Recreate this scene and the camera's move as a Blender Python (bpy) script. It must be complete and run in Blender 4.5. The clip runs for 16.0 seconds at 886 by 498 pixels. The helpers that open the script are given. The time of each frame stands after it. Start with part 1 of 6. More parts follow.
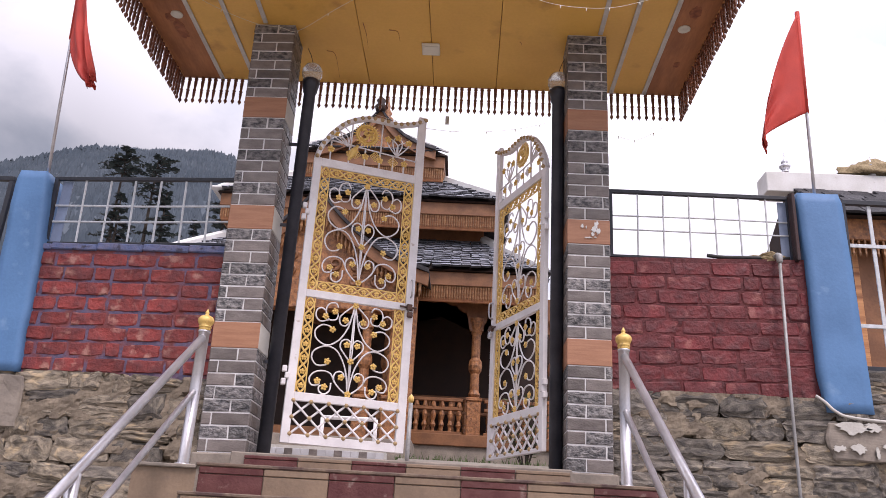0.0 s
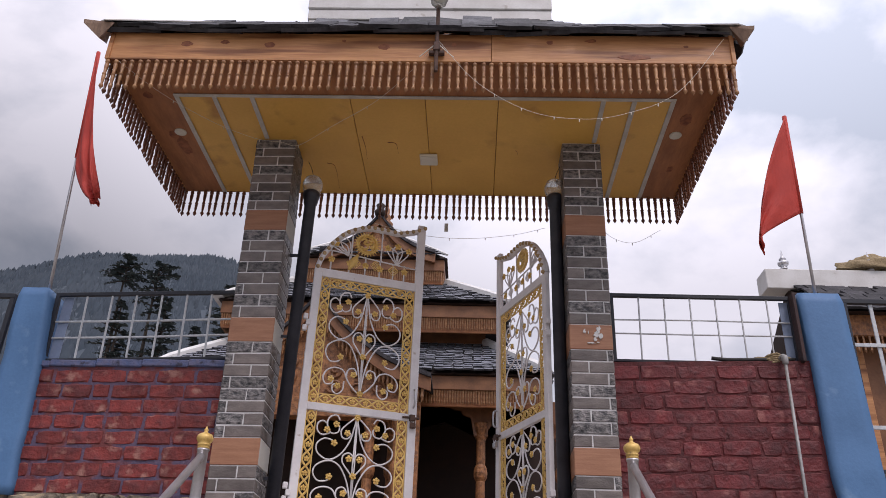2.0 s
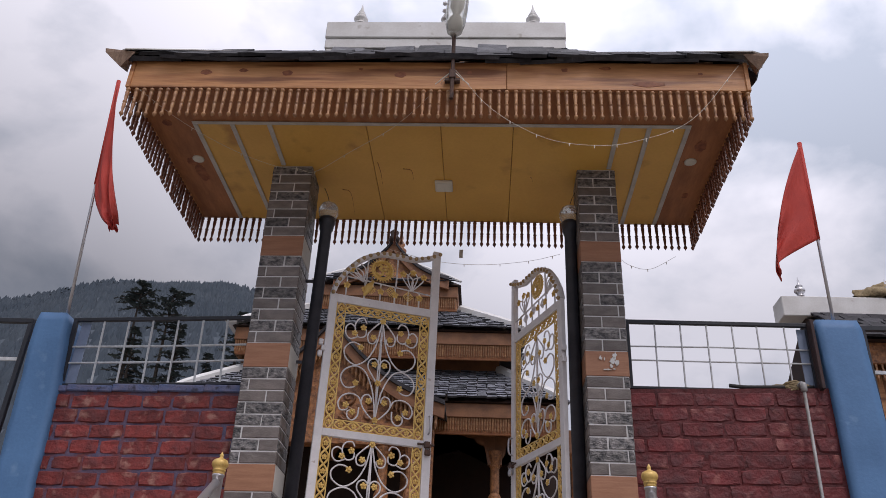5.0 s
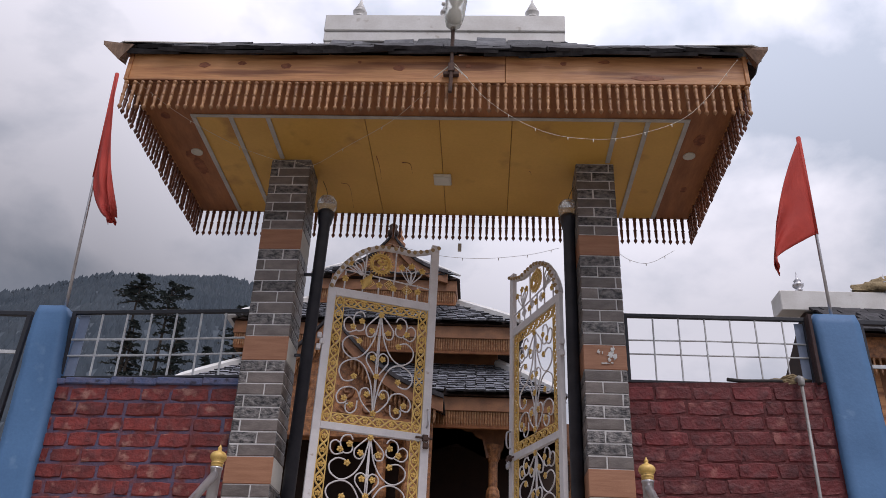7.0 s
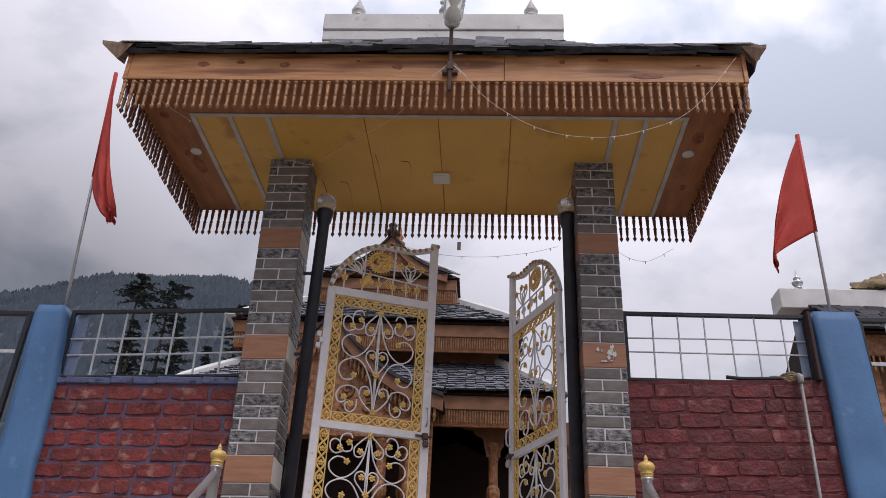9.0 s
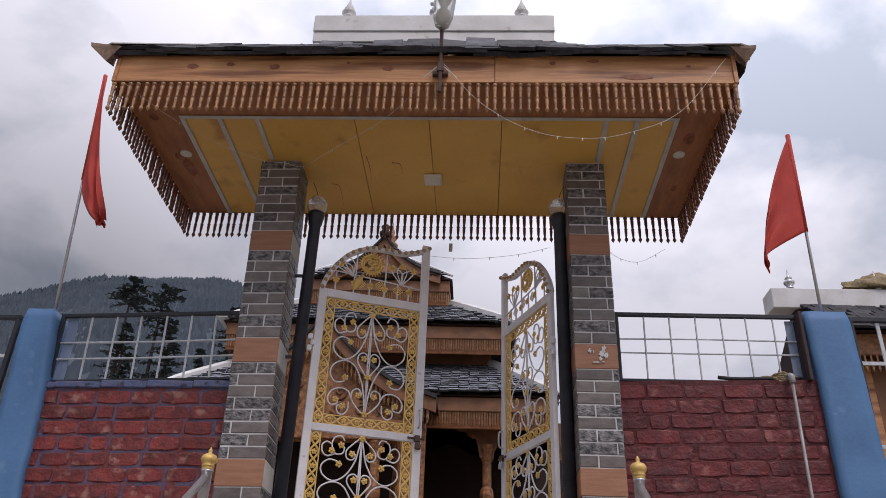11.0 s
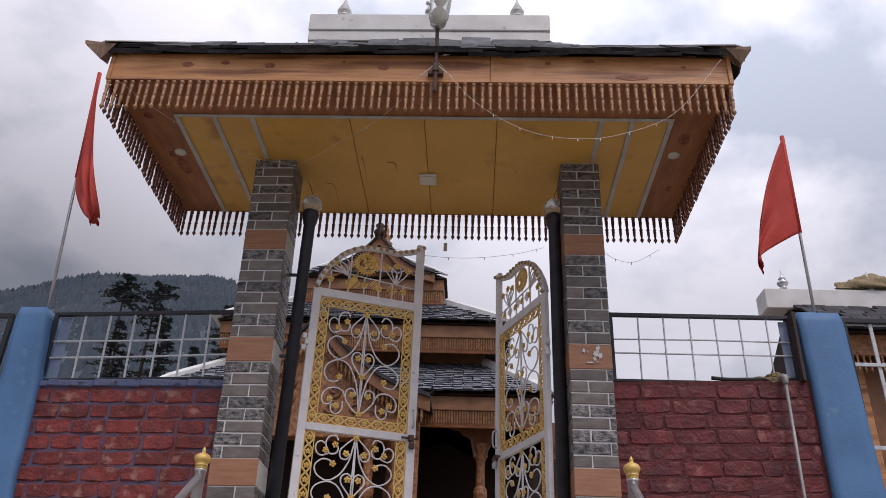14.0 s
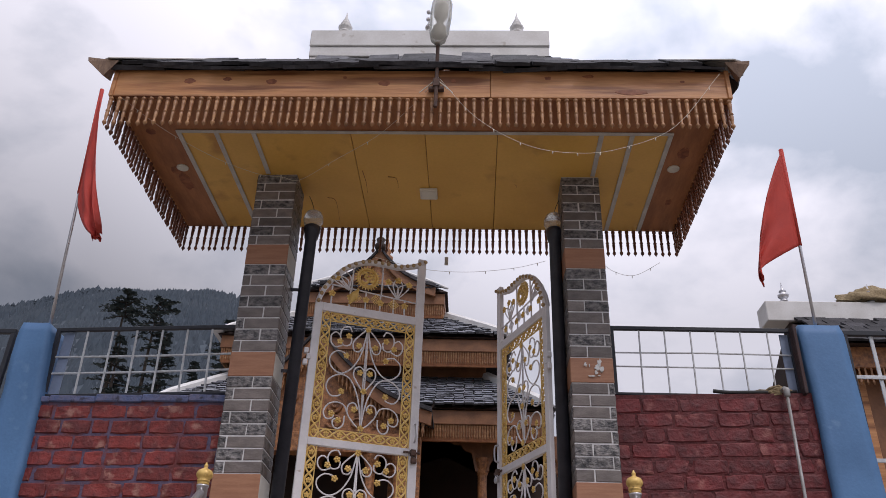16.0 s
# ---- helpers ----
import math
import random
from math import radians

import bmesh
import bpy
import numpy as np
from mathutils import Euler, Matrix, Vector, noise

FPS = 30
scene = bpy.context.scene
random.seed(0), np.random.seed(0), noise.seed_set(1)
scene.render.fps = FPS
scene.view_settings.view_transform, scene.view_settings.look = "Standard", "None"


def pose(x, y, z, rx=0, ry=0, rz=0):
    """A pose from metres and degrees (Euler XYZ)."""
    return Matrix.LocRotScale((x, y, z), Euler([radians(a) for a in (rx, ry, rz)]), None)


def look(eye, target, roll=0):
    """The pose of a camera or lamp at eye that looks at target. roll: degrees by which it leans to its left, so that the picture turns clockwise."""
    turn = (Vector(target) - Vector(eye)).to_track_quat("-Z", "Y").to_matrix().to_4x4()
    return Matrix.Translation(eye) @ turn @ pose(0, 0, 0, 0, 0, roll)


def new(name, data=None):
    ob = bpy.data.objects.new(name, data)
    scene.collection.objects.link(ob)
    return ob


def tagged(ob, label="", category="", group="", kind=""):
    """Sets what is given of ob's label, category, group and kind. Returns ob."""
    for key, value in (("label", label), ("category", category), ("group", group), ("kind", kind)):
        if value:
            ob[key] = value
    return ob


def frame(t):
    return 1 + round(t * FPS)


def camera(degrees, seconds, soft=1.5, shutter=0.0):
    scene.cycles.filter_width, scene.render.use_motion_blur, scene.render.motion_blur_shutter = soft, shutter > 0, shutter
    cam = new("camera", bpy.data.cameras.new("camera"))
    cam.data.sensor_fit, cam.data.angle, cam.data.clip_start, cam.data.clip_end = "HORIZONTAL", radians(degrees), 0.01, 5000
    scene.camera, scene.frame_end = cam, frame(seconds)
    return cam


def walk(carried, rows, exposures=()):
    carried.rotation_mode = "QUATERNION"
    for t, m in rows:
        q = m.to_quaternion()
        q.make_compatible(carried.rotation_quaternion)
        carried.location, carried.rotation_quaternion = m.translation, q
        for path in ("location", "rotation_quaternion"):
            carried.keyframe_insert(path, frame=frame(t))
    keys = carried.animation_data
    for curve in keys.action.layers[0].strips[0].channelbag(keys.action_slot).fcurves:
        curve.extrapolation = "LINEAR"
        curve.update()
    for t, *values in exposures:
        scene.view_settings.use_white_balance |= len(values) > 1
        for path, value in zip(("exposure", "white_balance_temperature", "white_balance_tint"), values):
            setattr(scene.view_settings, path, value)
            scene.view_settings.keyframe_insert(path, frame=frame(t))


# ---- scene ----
cam = camera(57.5, 16.0, soft=0.8)
PATH = [
    (0, (0.449, -5.856, -0.56), (0.375, -3.983, 0.137), 3.4),
    (0.5, (0.459, -5.845, -0.556), (0.388, -3.982, 0.169), 3.1),
    (1, (0.457, -5.862, -0.549), (0.384, -4.021, 0.229), 2.9),
    (1.5, (0.446, -5.87, -0.516), (0.367, -4.062, 0.334), 2.7),
    (2, (0.444, -5.881, -0.494), (0.361, -4.107, 0.427), 2.3),
    (2.5, (0.447, -5.894, -0.48), (0.361, -4.151, 0.496), 2.0),
    (3, (0.442, -5.903, -0.483), (0.346, -4.179, 0.527), 2.0),
    (3.5, (0.439, -5.907, -0.495), (0.329, -4.194, 0.53), 2.5),
    (4, (0.44, -5.901, -0.498), (0.324, -4.182, 0.518), 2.9),
    (4.5, (0.425, -5.902, -0.509), (0.31, -4.17, 0.486), 3.0),
    (5, (0.422, -5.887, -0.511), (0.307, -4.147, 0.468), 2.9),
    (7.5, (0.43, -5.886, -0.518), (0.317, -4.139, 0.448), 3.0),
    (8, (0.431, -5.889, -0.521), (0.316, -4.144, 0.449), 3.0),
    (8.5, (0.432, -5.888, -0.521), (0.317, -4.14, 0.443), 2.9),
    (11, (0.452, -5.877, -0.511), (0.355, -4.129, 0.457), 2.3),
    (11.5, (0.456, -5.886, -0.505), (0.363, -4.133, 0.453), 2.2),
    (12, (0.455, -5.882, -0.508), (0.364, -4.125, 0.442), 2.3),
    (12.5, (0.452, -5.878, -0.511), (0.355, -4.118, 0.434), 2.6),
    (13, (0.449, -5.866, -0.517), (0.354, -4.103, 0.423), 2.7),
    (13.5, (0.449, -5.871, -0.508), (0.367, -4.113, 0.441), 2.4),
    (14, (0.449, -5.88, -0.501), (0.366, -4.13, 0.464), 2.3),
    (14.5, (0.445, -5.9, -0.499), (0.362, -4.157, 0.479), 2.2),
    (15, (0.452, -5.904, -0.497), (0.369, -4.165, 0.487), 2.0),
    (15.5, (0.448, -5.916, -0.505), (0.365, -4.182, 0.487), 1.9),
    (16, (0.442, -5.901, -0.505), (0.358, -4.167, 0.489), 2.1),
]
walk(cam, [(t, look(eye, aim, roll)) for t, eye, aim, roll in PATH],
     exposures=[(0.0, 0.55, 6720, 25.5), (0.5, 0.53, 6720, 25.5), (1.0, 0.42, 6720, 25.2), (1.5, 0.09, 6700, 24.2), (2.0, -0.11, 6660, 22.5), (2.5, -0.33, 6620, 21.5), (3.0, -0.42, 6600, 20.5), (5.0, -0.37, 6600, 20.5), (16.0, -0.33, 6600, 20.5)])

# ---- world and sun ----
world = bpy.data.worlds.new("sky")
scene.world = world
world.use_nodes = True
wn, wl = world.node_tree.nodes, world.node_tree.links
wn.clear()
w_out = wn.new("ShaderNodeOutputWorld")
w_bg = wn.new("ShaderNodeBackground")
w_bg.inputs["Strength"].default_value = 0.1
w_sky = wn.new("ShaderNodeTexSky")
w_sky.sky_type, w_sky.sun_disc = "NISHITA", False
w_sky.sun_elevation, w_sky.sun_rotation = radians(55), radians(153)
w_co = wn.new("ShaderNodeTexCoord")
w_map = wn.new("ShaderNodeMapping")
w_map.inputs["Scale"].default_value = (1.5, 1.5, 2.3)
w_map.inputs["Location"].default_value = (1.7, 0.9, 2.3)
w_noise = wn.new("ShaderNodeTexNoise")
for k, v in (("Scale", 2.1), ("Detail", 9.0), ("Roughness", 0.52), ("Distortion", 0.15)):
    w_noise.inputs[k].default_value = v
w_ramp = wn.new("ShaderNodeValToRGB")
w_ramp.color_ramp.elements[0].position, w_ramp.color_ramp.elements[0].color = 0.40, (0.485, 0.565, 0.66, 1)
w_ramp.color_ramp.elements[1].position, w_ramp.color_ramp.elements[1].color = 0.57, (0.945, 0.99, 1.065, 1)
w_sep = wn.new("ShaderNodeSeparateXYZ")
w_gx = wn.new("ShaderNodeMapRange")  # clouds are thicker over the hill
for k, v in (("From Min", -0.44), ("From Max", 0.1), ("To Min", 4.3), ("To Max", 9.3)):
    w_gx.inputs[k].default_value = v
w_mul = wn.new("ShaderNodeVectorMath")
w_mul.operation = "SCALE"
w_mix = wn.new("ShaderNodeMix")
w_mix.data_type = "RGBA"
w_mix.inputs["Factor"].default_value = 0.9
wl.new(w_co.outputs["Generated"], w_map.inputs["Vector"])
wl.new(w_map.outputs["Vector"], w_noise.inputs["Vector"])
wl.new(w_noise.outputs["Fac"], w_ramp.inputs["Fac"])
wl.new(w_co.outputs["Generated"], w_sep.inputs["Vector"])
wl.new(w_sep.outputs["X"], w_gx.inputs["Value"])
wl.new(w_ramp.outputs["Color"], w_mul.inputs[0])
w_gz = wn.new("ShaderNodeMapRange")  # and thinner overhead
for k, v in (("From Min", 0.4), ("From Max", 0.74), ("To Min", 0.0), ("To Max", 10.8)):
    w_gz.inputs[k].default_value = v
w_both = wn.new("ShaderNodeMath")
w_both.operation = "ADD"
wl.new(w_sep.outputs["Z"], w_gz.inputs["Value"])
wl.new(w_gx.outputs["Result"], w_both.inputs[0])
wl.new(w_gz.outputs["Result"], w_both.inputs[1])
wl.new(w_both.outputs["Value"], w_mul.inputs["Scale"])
wl.new(w_sky.outputs["Color"], w_mix.inputs["A"])
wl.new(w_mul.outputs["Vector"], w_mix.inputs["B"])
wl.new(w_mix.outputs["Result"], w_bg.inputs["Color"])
wl.new(w_bg.outputs["Background"], w_out.inputs["Surface"])

sun = new("sun", bpy.data.lights.new("sun", "SUN"))
sun.data.energy, sun.data.angle, sun.data.color = 1.3, radians(14), (1.0, 0.95, 0.88)
sun.matrix_world = look((4, -8, 13), (0, 0, 0))


# ---- materials ----
def material(name, a, b=None, rough=0.7, scale=6.0, bump=0.15, fine=60.0, metal=0.0, vary=0.0, stretch=(1, 1, 1), spots=None, spec=0.5, island=0.0):
    """Two colours mixed by a coarse noise, fine grain as relief, optional spots of a third colour and piece-to-piece variation."""
    m = bpy.data.materials.new(name)
    m.use_nodes = True
    n, l = m.node_tree.nodes, m.node_tree.links
    p = n["Principled BSDF"]
    p.inputs["Roughness"].default_value, p.inputs["Metallic"].default_value = rough, metal
    p.inputs["Specular IOR Level"].default_value = spec
    co, info = n.new("ShaderNodeTexCoord"), n.new("ShaderNodeObjectInfo")
    shift = n.new("ShaderNodeVectorMath")
    shift.operation = "MULTIPLY_ADD"
    l.new(info.outputs["Random"], shift.inputs[0])
    shift.inputs[1].default_value = (37.0, 53.0, 71.0)
    l.new(co.outputs["Object"], shift.inputs[2])
    mp = n.new("ShaderNodeMapping")
    mp.inputs["Scale"].default_value = stretch
    l.new(shift.outputs["Vector"], mp.inputs["Vector"])
    n1, n2 = n.new("ShaderNodeTexNoise"), n.new("ShaderNodeTexNoise")
    for q, s, d in ((n1, scale, 5), (n2, fine, 4)):
        q.inputs["Scale"].default_value, q.inputs["Detail"].default_value = s, d
        l.new(mp.outputs["Vector"], q.inputs["Vector"])
    ramp = n.new("ShaderNodeValToRGB")
    b = b or tuple(c * 0.75 for c in a)
    ramp.color_ramp.elements[0].position, ramp.color_ramp.elements[0].color = 0.33, (*a, 1)
    ramp.color_ramp.elements[1].position, ramp.color_ramp.elements[1].color = 0.67, (*b, 1)
    mixf = n.new("ShaderNodeMath")
    mixf.operation = "MULTIPLY_ADD"
    l.new(n2.outputs["Fac"], mixf.inputs[0])
    mixf.inputs[1].default_value = 0.35
    sub = n.new("ShaderNodeMath")
    sub.operation = "MULTIPLY_ADD"
    l.new(n1.outputs["Fac"], sub.inputs[0])
    sub.inputs[1].default_value, sub.inputs[2].default_value = 1.0, -0.175
    l.new(sub.outputs[0], mixf.inputs[2])
    l.new(mixf.outputs[0], ramp.inputs["Fac"])
    colour = ramp.outputs["Color"]
    if spots:
        third, where, amount = spots
        n3 = n.new("ShaderNodeTexNoise")
        n3.inputs["Scale"].default_value, n3.inputs["Detail"].default_value = where, 6
        l.new(mp.outputs["Vector"], n3.inputs["Vector"])
        r3 = n.new("ShaderNodeValToRGB")
        r3.color_ramp.elements[0].position, r3.color_ramp.elements[1].position = 1 - amount - 0.06, 1 - amount + 0.06
        l.new(n3.outputs["Fac"], r3.inputs["Fac"])
        mx = n.new("ShaderNodeMix")
        mx.data_type = "RGBA"
        l.new(r3.outputs["Color"], mx.inputs["Factor"])
        l.new(colour, mx.inputs["A"])
        mx.inputs["B"].default_value = (*third, 1)
        colour = mx.outputs["Result"]
    if island:
        geo, hs2, mr2 = n.new("ShaderNodeNewGeometry"), n.new("ShaderNodeHueSaturation"), n.new("ShaderNodeMapRange")
        l.new(geo.outputs["Random Per Island"], mr2.inputs["Value"])
        mr2.inputs["To Min"].default_value, mr2.inputs["To Max"].default_value = 1 - island, 1 + island
        l.new(mr2.outputs["Result"], hs2.inputs["Value"])
        l.new(colour, hs2.inputs["Color"])
        colour = hs2.outputs["Color"]
    if vary:
        hsv, mr = n.new("ShaderNodeHueSaturation"), n.new("ShaderNodeMapRange")
        l.new(info.outputs["Random"], mr.inputs["Value"])
        mr.inputs["To Min"].default_value, mr.inputs["To Max"].default_value = 1 - vary, 1 + vary
        l.new(mr.outputs["Result"], hsv.inputs["Value"])
        l.new(colour, hsv.inputs["Color"])
        colour = hsv.outputs["Color"]
    l.new(colour, p.inputs["Base Color"])
    if bump:
        bp = n.new("ShaderNodeBump")
        bp.inputs["Strength"].default_value, bp.inputs["Distance"].default_value = bump, 0.02
        l.new(mixf.outputs[0], bp.inputs["Height"])
        l.new(bp.outputs["Normal"], p.inputs["Normal"])
    return m


M = {}
M["slate_tile"] = material("slate_tile", (0.125, 0.105, 0.097), (0.195, 0.168, 0.154), 0.45, 9, 0.35, 70, vary=0.28, stretch=(1, 1, 2))
M["slate_rough"] = material("slate_rough", (0.03, 0.031, 0.036), (0.26, 0.245, 0.24), 0.4, 22, 1.0, 60, vary=0.3, stretch=(1, 1, 1.6))
M["grout"] = material("grout", (0.74, 0.73, 0.73), (0.6, 0.59, 0.59), 0.85, 9, 0.2)
M["wood_tile"] = material("wood_tile", (0.32, 0.145, 0.08), (0.40, 0.195, 0.11), 0.5, 5, 0.1, 40, stretch=(1, 1, 9), vary=0.08)
M["pine"] = material("pine", (0.6, 0.295, 0.12), (0.4, 0.165, 0.064), 0.5, 4, 0.2, 30, stretch=(0.35, 5, 5), spots=((0.22, 0.08, 0.03), 2.2, 0.4))
M["knot_wood"] = material("knot_wood", (0.36, 0.13, 0.055), (0.17, 0.05, 0.024), 0.6, 14, 0.2, 50)
M["pine_dark"] = material("pine_dark", (0.43, 0.175, 0.068), (0.28, 0.105, 0.042), 0.55, 4, 0.15, 30, stretch=(3, 0.6, 3))
# same turned wood twice: pale for the front rank, shade painted into the second
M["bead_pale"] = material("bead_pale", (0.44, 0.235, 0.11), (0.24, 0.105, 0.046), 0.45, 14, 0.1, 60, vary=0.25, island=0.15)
M["bead_wood_shaded"] = material("bead_wood_shaded", (0.21, 0.08, 0.042), (0.12, 0.045, 0.027), 0.42, 12, 0.1, 60, vary=0.2)
M["ceiling_panel"] = material("ceiling_panel", (0.77, 0.45, 0.105), (0.67, 0.375, 0.082), 0.45, 1.6, 0.12, 40, spots=((0.5, 0.25, 0.06), 2.3, 0.34))
M["grey_trim"] = material("grey_trim", (0.56, 0.54, 0.50), (0.44, 0.42, 0.39), 0.5, 8, 0.05)
M["roof_slate"] = material("roof_slate", (0.024, 0.023, 0.027), (0.058, 0.056, 0.062), 0.75, 8, 0.7, 50, vary=0.4, spec=0.25)
# slate tops, paler because sky reflection is put into the colour
M["temple_slate"] = material("temple_slate", (0.10, 0.108, 0.128), (0.2, 0.21, 0.24), 0.5, 6, 0.4, 40, vary=0.35, island=0.35)
M["roof_paint"] = material("roof_paint", (0.74, 0.74, 0.73), (0.62, 0.61, 0.59), 0.55, 4, 0.1, spots=((0.36, 0.32, 0.27), 7, 0.28))
M["white_metal"] = material("white_metal", (0.82, 0.79, 0.8), (0.7, 0.67, 0.68), 0.4, 6, 0.06, spots=((0.4, 0.28, 0.2), 16, 0.25))
M["gold_paint"] = material("gold_paint", (0.84, 0.57, 0.18), (0.66, 0.42, 0.12), 0.4, 22, 0.2, 90, metal=0.15, spots=((0.44, 0.27, 0.1), 30, 0.31))
M["bronze_paint"] = material("bronze_paint", (0.52, 0.37, 0.19), (0.36, 0.24, 0.12), 0.42, 22, 0.2, 90, metal=0.15)
M["black_metal"] = material("black_metal", (0.024, 0.027, 0.04), (0.042, 0.045, 0.06), 0.4, 8, 0.1)
M["rail_metal"] = material("rail_metal", (0.014, 0.017, 0.025), (0.022, 0.025, 0.034), 0.55, 8, 0.1)
M["mesh_white"] = material("mesh_white", (0.62, 0.64, 0.66), (0.48, 0.5, 0.52), 0.5, 20, 0.05)
M["steel"] = material("steel", (0.62, 0.61, 0.63), (0.48, 0.47, 0.49), 0.3, 5, 0.04, metal=0.7)
M["blue_paint"] = material("blue_paint", (0.09, 0.215, 0.42), (0.072, 0.175, 0.35), 0.6, 3, 0.25, 45, spots=((0.16, 0.29, 0.48), 5, 0.3))
M["red_brick"] = material("red_brick", (0.26, 0.04, 0.034), (0.135, 0.026, 0.027), 0.65, 11, 1.0, 42, vary=0.22, spots=((0.33, 0.15, 0.12), 10, 0.37))
M["maroon_brick"] = material("maroon_brick", (0.175, 0.022, 0.024), (0.09, 0.014, 0.017), 0.6, 10, 1.0, 42, vary=0.22, spots=((0.28, 0.095, 0.083), 8, 0.34))
M["old_blue"] = material("old_blue", (0.095, 0.13, 0.26), (0.15, 0.15, 0.24), 0.8, 14, 0.9, 50, spots=((0.05, 0.05, 0.08), 18, 0.37))
# roof slate made lighter: sky light on the ridge rows is in its colour
M["ridge_slate"] = material("ridge_slate", (0.024, 0.025, 0.03), (0.095, 0.098, 0.11), 0.6, 8, 0.5, 50, vary=0.5)
M["weathered_board"] = material("weathered_board", (0.33, 0.22, 0.155), (0.2, 0.13, 0.095), 0.7, 6, 0.3, 40, stretch=(6, 6, 1))
M["galvanised"] = material("galvanised", (0.4, 0.4, 0.4), (0.27, 0.26, 0.25), 0.55, 9, 0.1, metal=0.3)
M["pale_sheet"] = material("pale_sheet", (0.24, 0.3, 0.42), (0.19, 0.24, 0.35), 0.4, 5, 0.05)
# painted shade for the lower edges of the temple slates
M["slate_edge_shade"] = material("slate_edge_shade", (0.022, 0.022, 0.026), (0.05, 0.05, 0.055), 0.8, 10, 0.3)
M["dark_rust"] = material("dark_rust", (0.05, 0.022, 0.022), (0.03, 0.016, 0.018), 0.7, 12, 0.4)
M["blue_joint"] = material("blue_joint", (0.13, 0.075, 0.115), (0.09, 0.085, 0.155), 0.75, 9, 0.7, 45, spots=((0.17, 0.045, 0.045), 6, 0.46))
M["maroon_joint"] = material("maroon_joint", (0.135, 0.022, 0.023), (0.075, 0.015, 0.017), 0.75, 12, 0.9, 45)
M["rubble"] = material("rubble", (0.33, 0.275, 0.205), (0.11, 0.093, 0.074), 0.85, 3.2, 1.0, 24, vary=0.3, stretch=(1.6, 1, 1), spots=((0.44, 0.34, 0.22), 2.0, 0.38))
M["rubble_grey"] = material("rubble_grey", (0.24, 0.21, 0.175), (0.07, 0.063, 0.058), 0.85, 3.2, 1.0, 24, vary=0.3, stretch=(1.6, 1, 1), spots=((0.36, 0.31, 0.24), 2.2, 0.36))
M["mortar"] = material("mortar", (0.27, 0.218, 0.16), (0.14, 0.112, 0.085), 0.92, 9, 0.9, 45)
M["concrete"] = material("concrete", (0.31, 0.265, 0.22), (0.2, 0.17, 0.145), 0.85, 5, 0.35, 50)
M["cream_paint"] = material("cream_paint", (0.28, 0.196, 0.13), (0.2, 0.138, 0.094), 0.55, 6, 0.25, 50, spots=((0.2, 0.14, 0.105), 9, 0.3))
M["tread_paint"] = material("tread_paint", (0.21, 0.15, 0.104), (0.115, 0.078, 0.06), 0.7, 8, 0.5, 50, spots=((0.08, 0.044, 0.04), 6, 0.42))
M["purple_paint"] = material("purple_paint", (0.09, 0.02, 0.02), (0.135, 0.045, 0.04), 0.55, 9, 0.4, 60, spots=((0.27, 0.19, 0.16), 14, 0.33))
M["flag_red"] = material("flag_red", (0.52, 0.05, 0.032), (0.42, 0.036, 0.026), 0.75, 5, 0.1, 160)
M["temple_wood"] = material("temple_wood", (0.26, 0.112, 0.046), (0.165, 0.068, 0.028), 0.5, 4, 0.25, 35, spots=((0.15, 0.058, 0.024), 5, 0.28))
M["carved_wood"] = material("carved_wood", (0.42, 0.18, 0.066), (0.15, 0.06, 0.025), 0.5, 16, 0.8, 45)
# near-black brown; on walls and ceiling inside the porch it stands for shade
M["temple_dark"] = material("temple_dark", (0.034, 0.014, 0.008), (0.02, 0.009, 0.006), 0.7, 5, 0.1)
M["ground"] = material("ground", (0.26, 0.235, 0.2), (0.19, 0.172, 0.145), 0.9, 2, 0.6, 25)
M["grass"] = material("grass", (0.05, 0.085, 0.025), (0.09, 0.12, 0.04), 0.8, 12, 0.3)
# distance haze is painted into this blue grey, there is no volume
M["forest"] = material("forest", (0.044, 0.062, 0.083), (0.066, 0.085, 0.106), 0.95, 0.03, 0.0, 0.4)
# needle green, lightened and greyed to carry some of the haze
M["needles"] = material("needles", (0.046, 0.063, 0.063), (0.068, 0.088, 0.084), 0.8, 2, 0.0, 20)
M["bark"] = material("bark", (0.05, 0.038, 0.03), (0.03, 0.024, 0.02), 0.9, 6, 0.5)
M["rope"] = material("rope", (0.36, 0.28, 0.16), (0.22, 0.16, 0.09), 0.9, 40, 0.4)
M["rubber"] = material("rubber", (0.02, 0.02, 0.02), (0.03, 0.03, 0.03), 0.7, 30, 0.2)
M["plastic_white"] = material("plastic_white", (0.72, 0.69, 0.60), (0.66, 0.63, 0.55), 0.4, 6, 0.02)
M["rust"] = material("rust", (0.13, 0.07, 0.05), (0.06, 0.04, 0.035), 0.8, 20, 0.4)
M["stucco"] = material("stucco", (0.60, 0.58, 0.54), (0.5, 0.48, 0.44), 0.85, 4, 0.3)
M["floor_tile"] = material("floor_tile", (0.55, 0.55, 0.57), (0.45, 0.45, 0.47), 0.35, 6, 0.05, vary=0.1)

M["glass"] = bpy.data.materials.new("frosted_glass")
M["glass"].use_nodes = True
gp = M["glass"].node_tree.nodes["Principled BSDF"]
gp.inputs["Base Color"].default_value = (0.93, 0.93, 0.89, 1)
gp.inputs["Transmission Weight"].default_value, gp.inputs["Roughness"].default_value = 0.75, 0.2


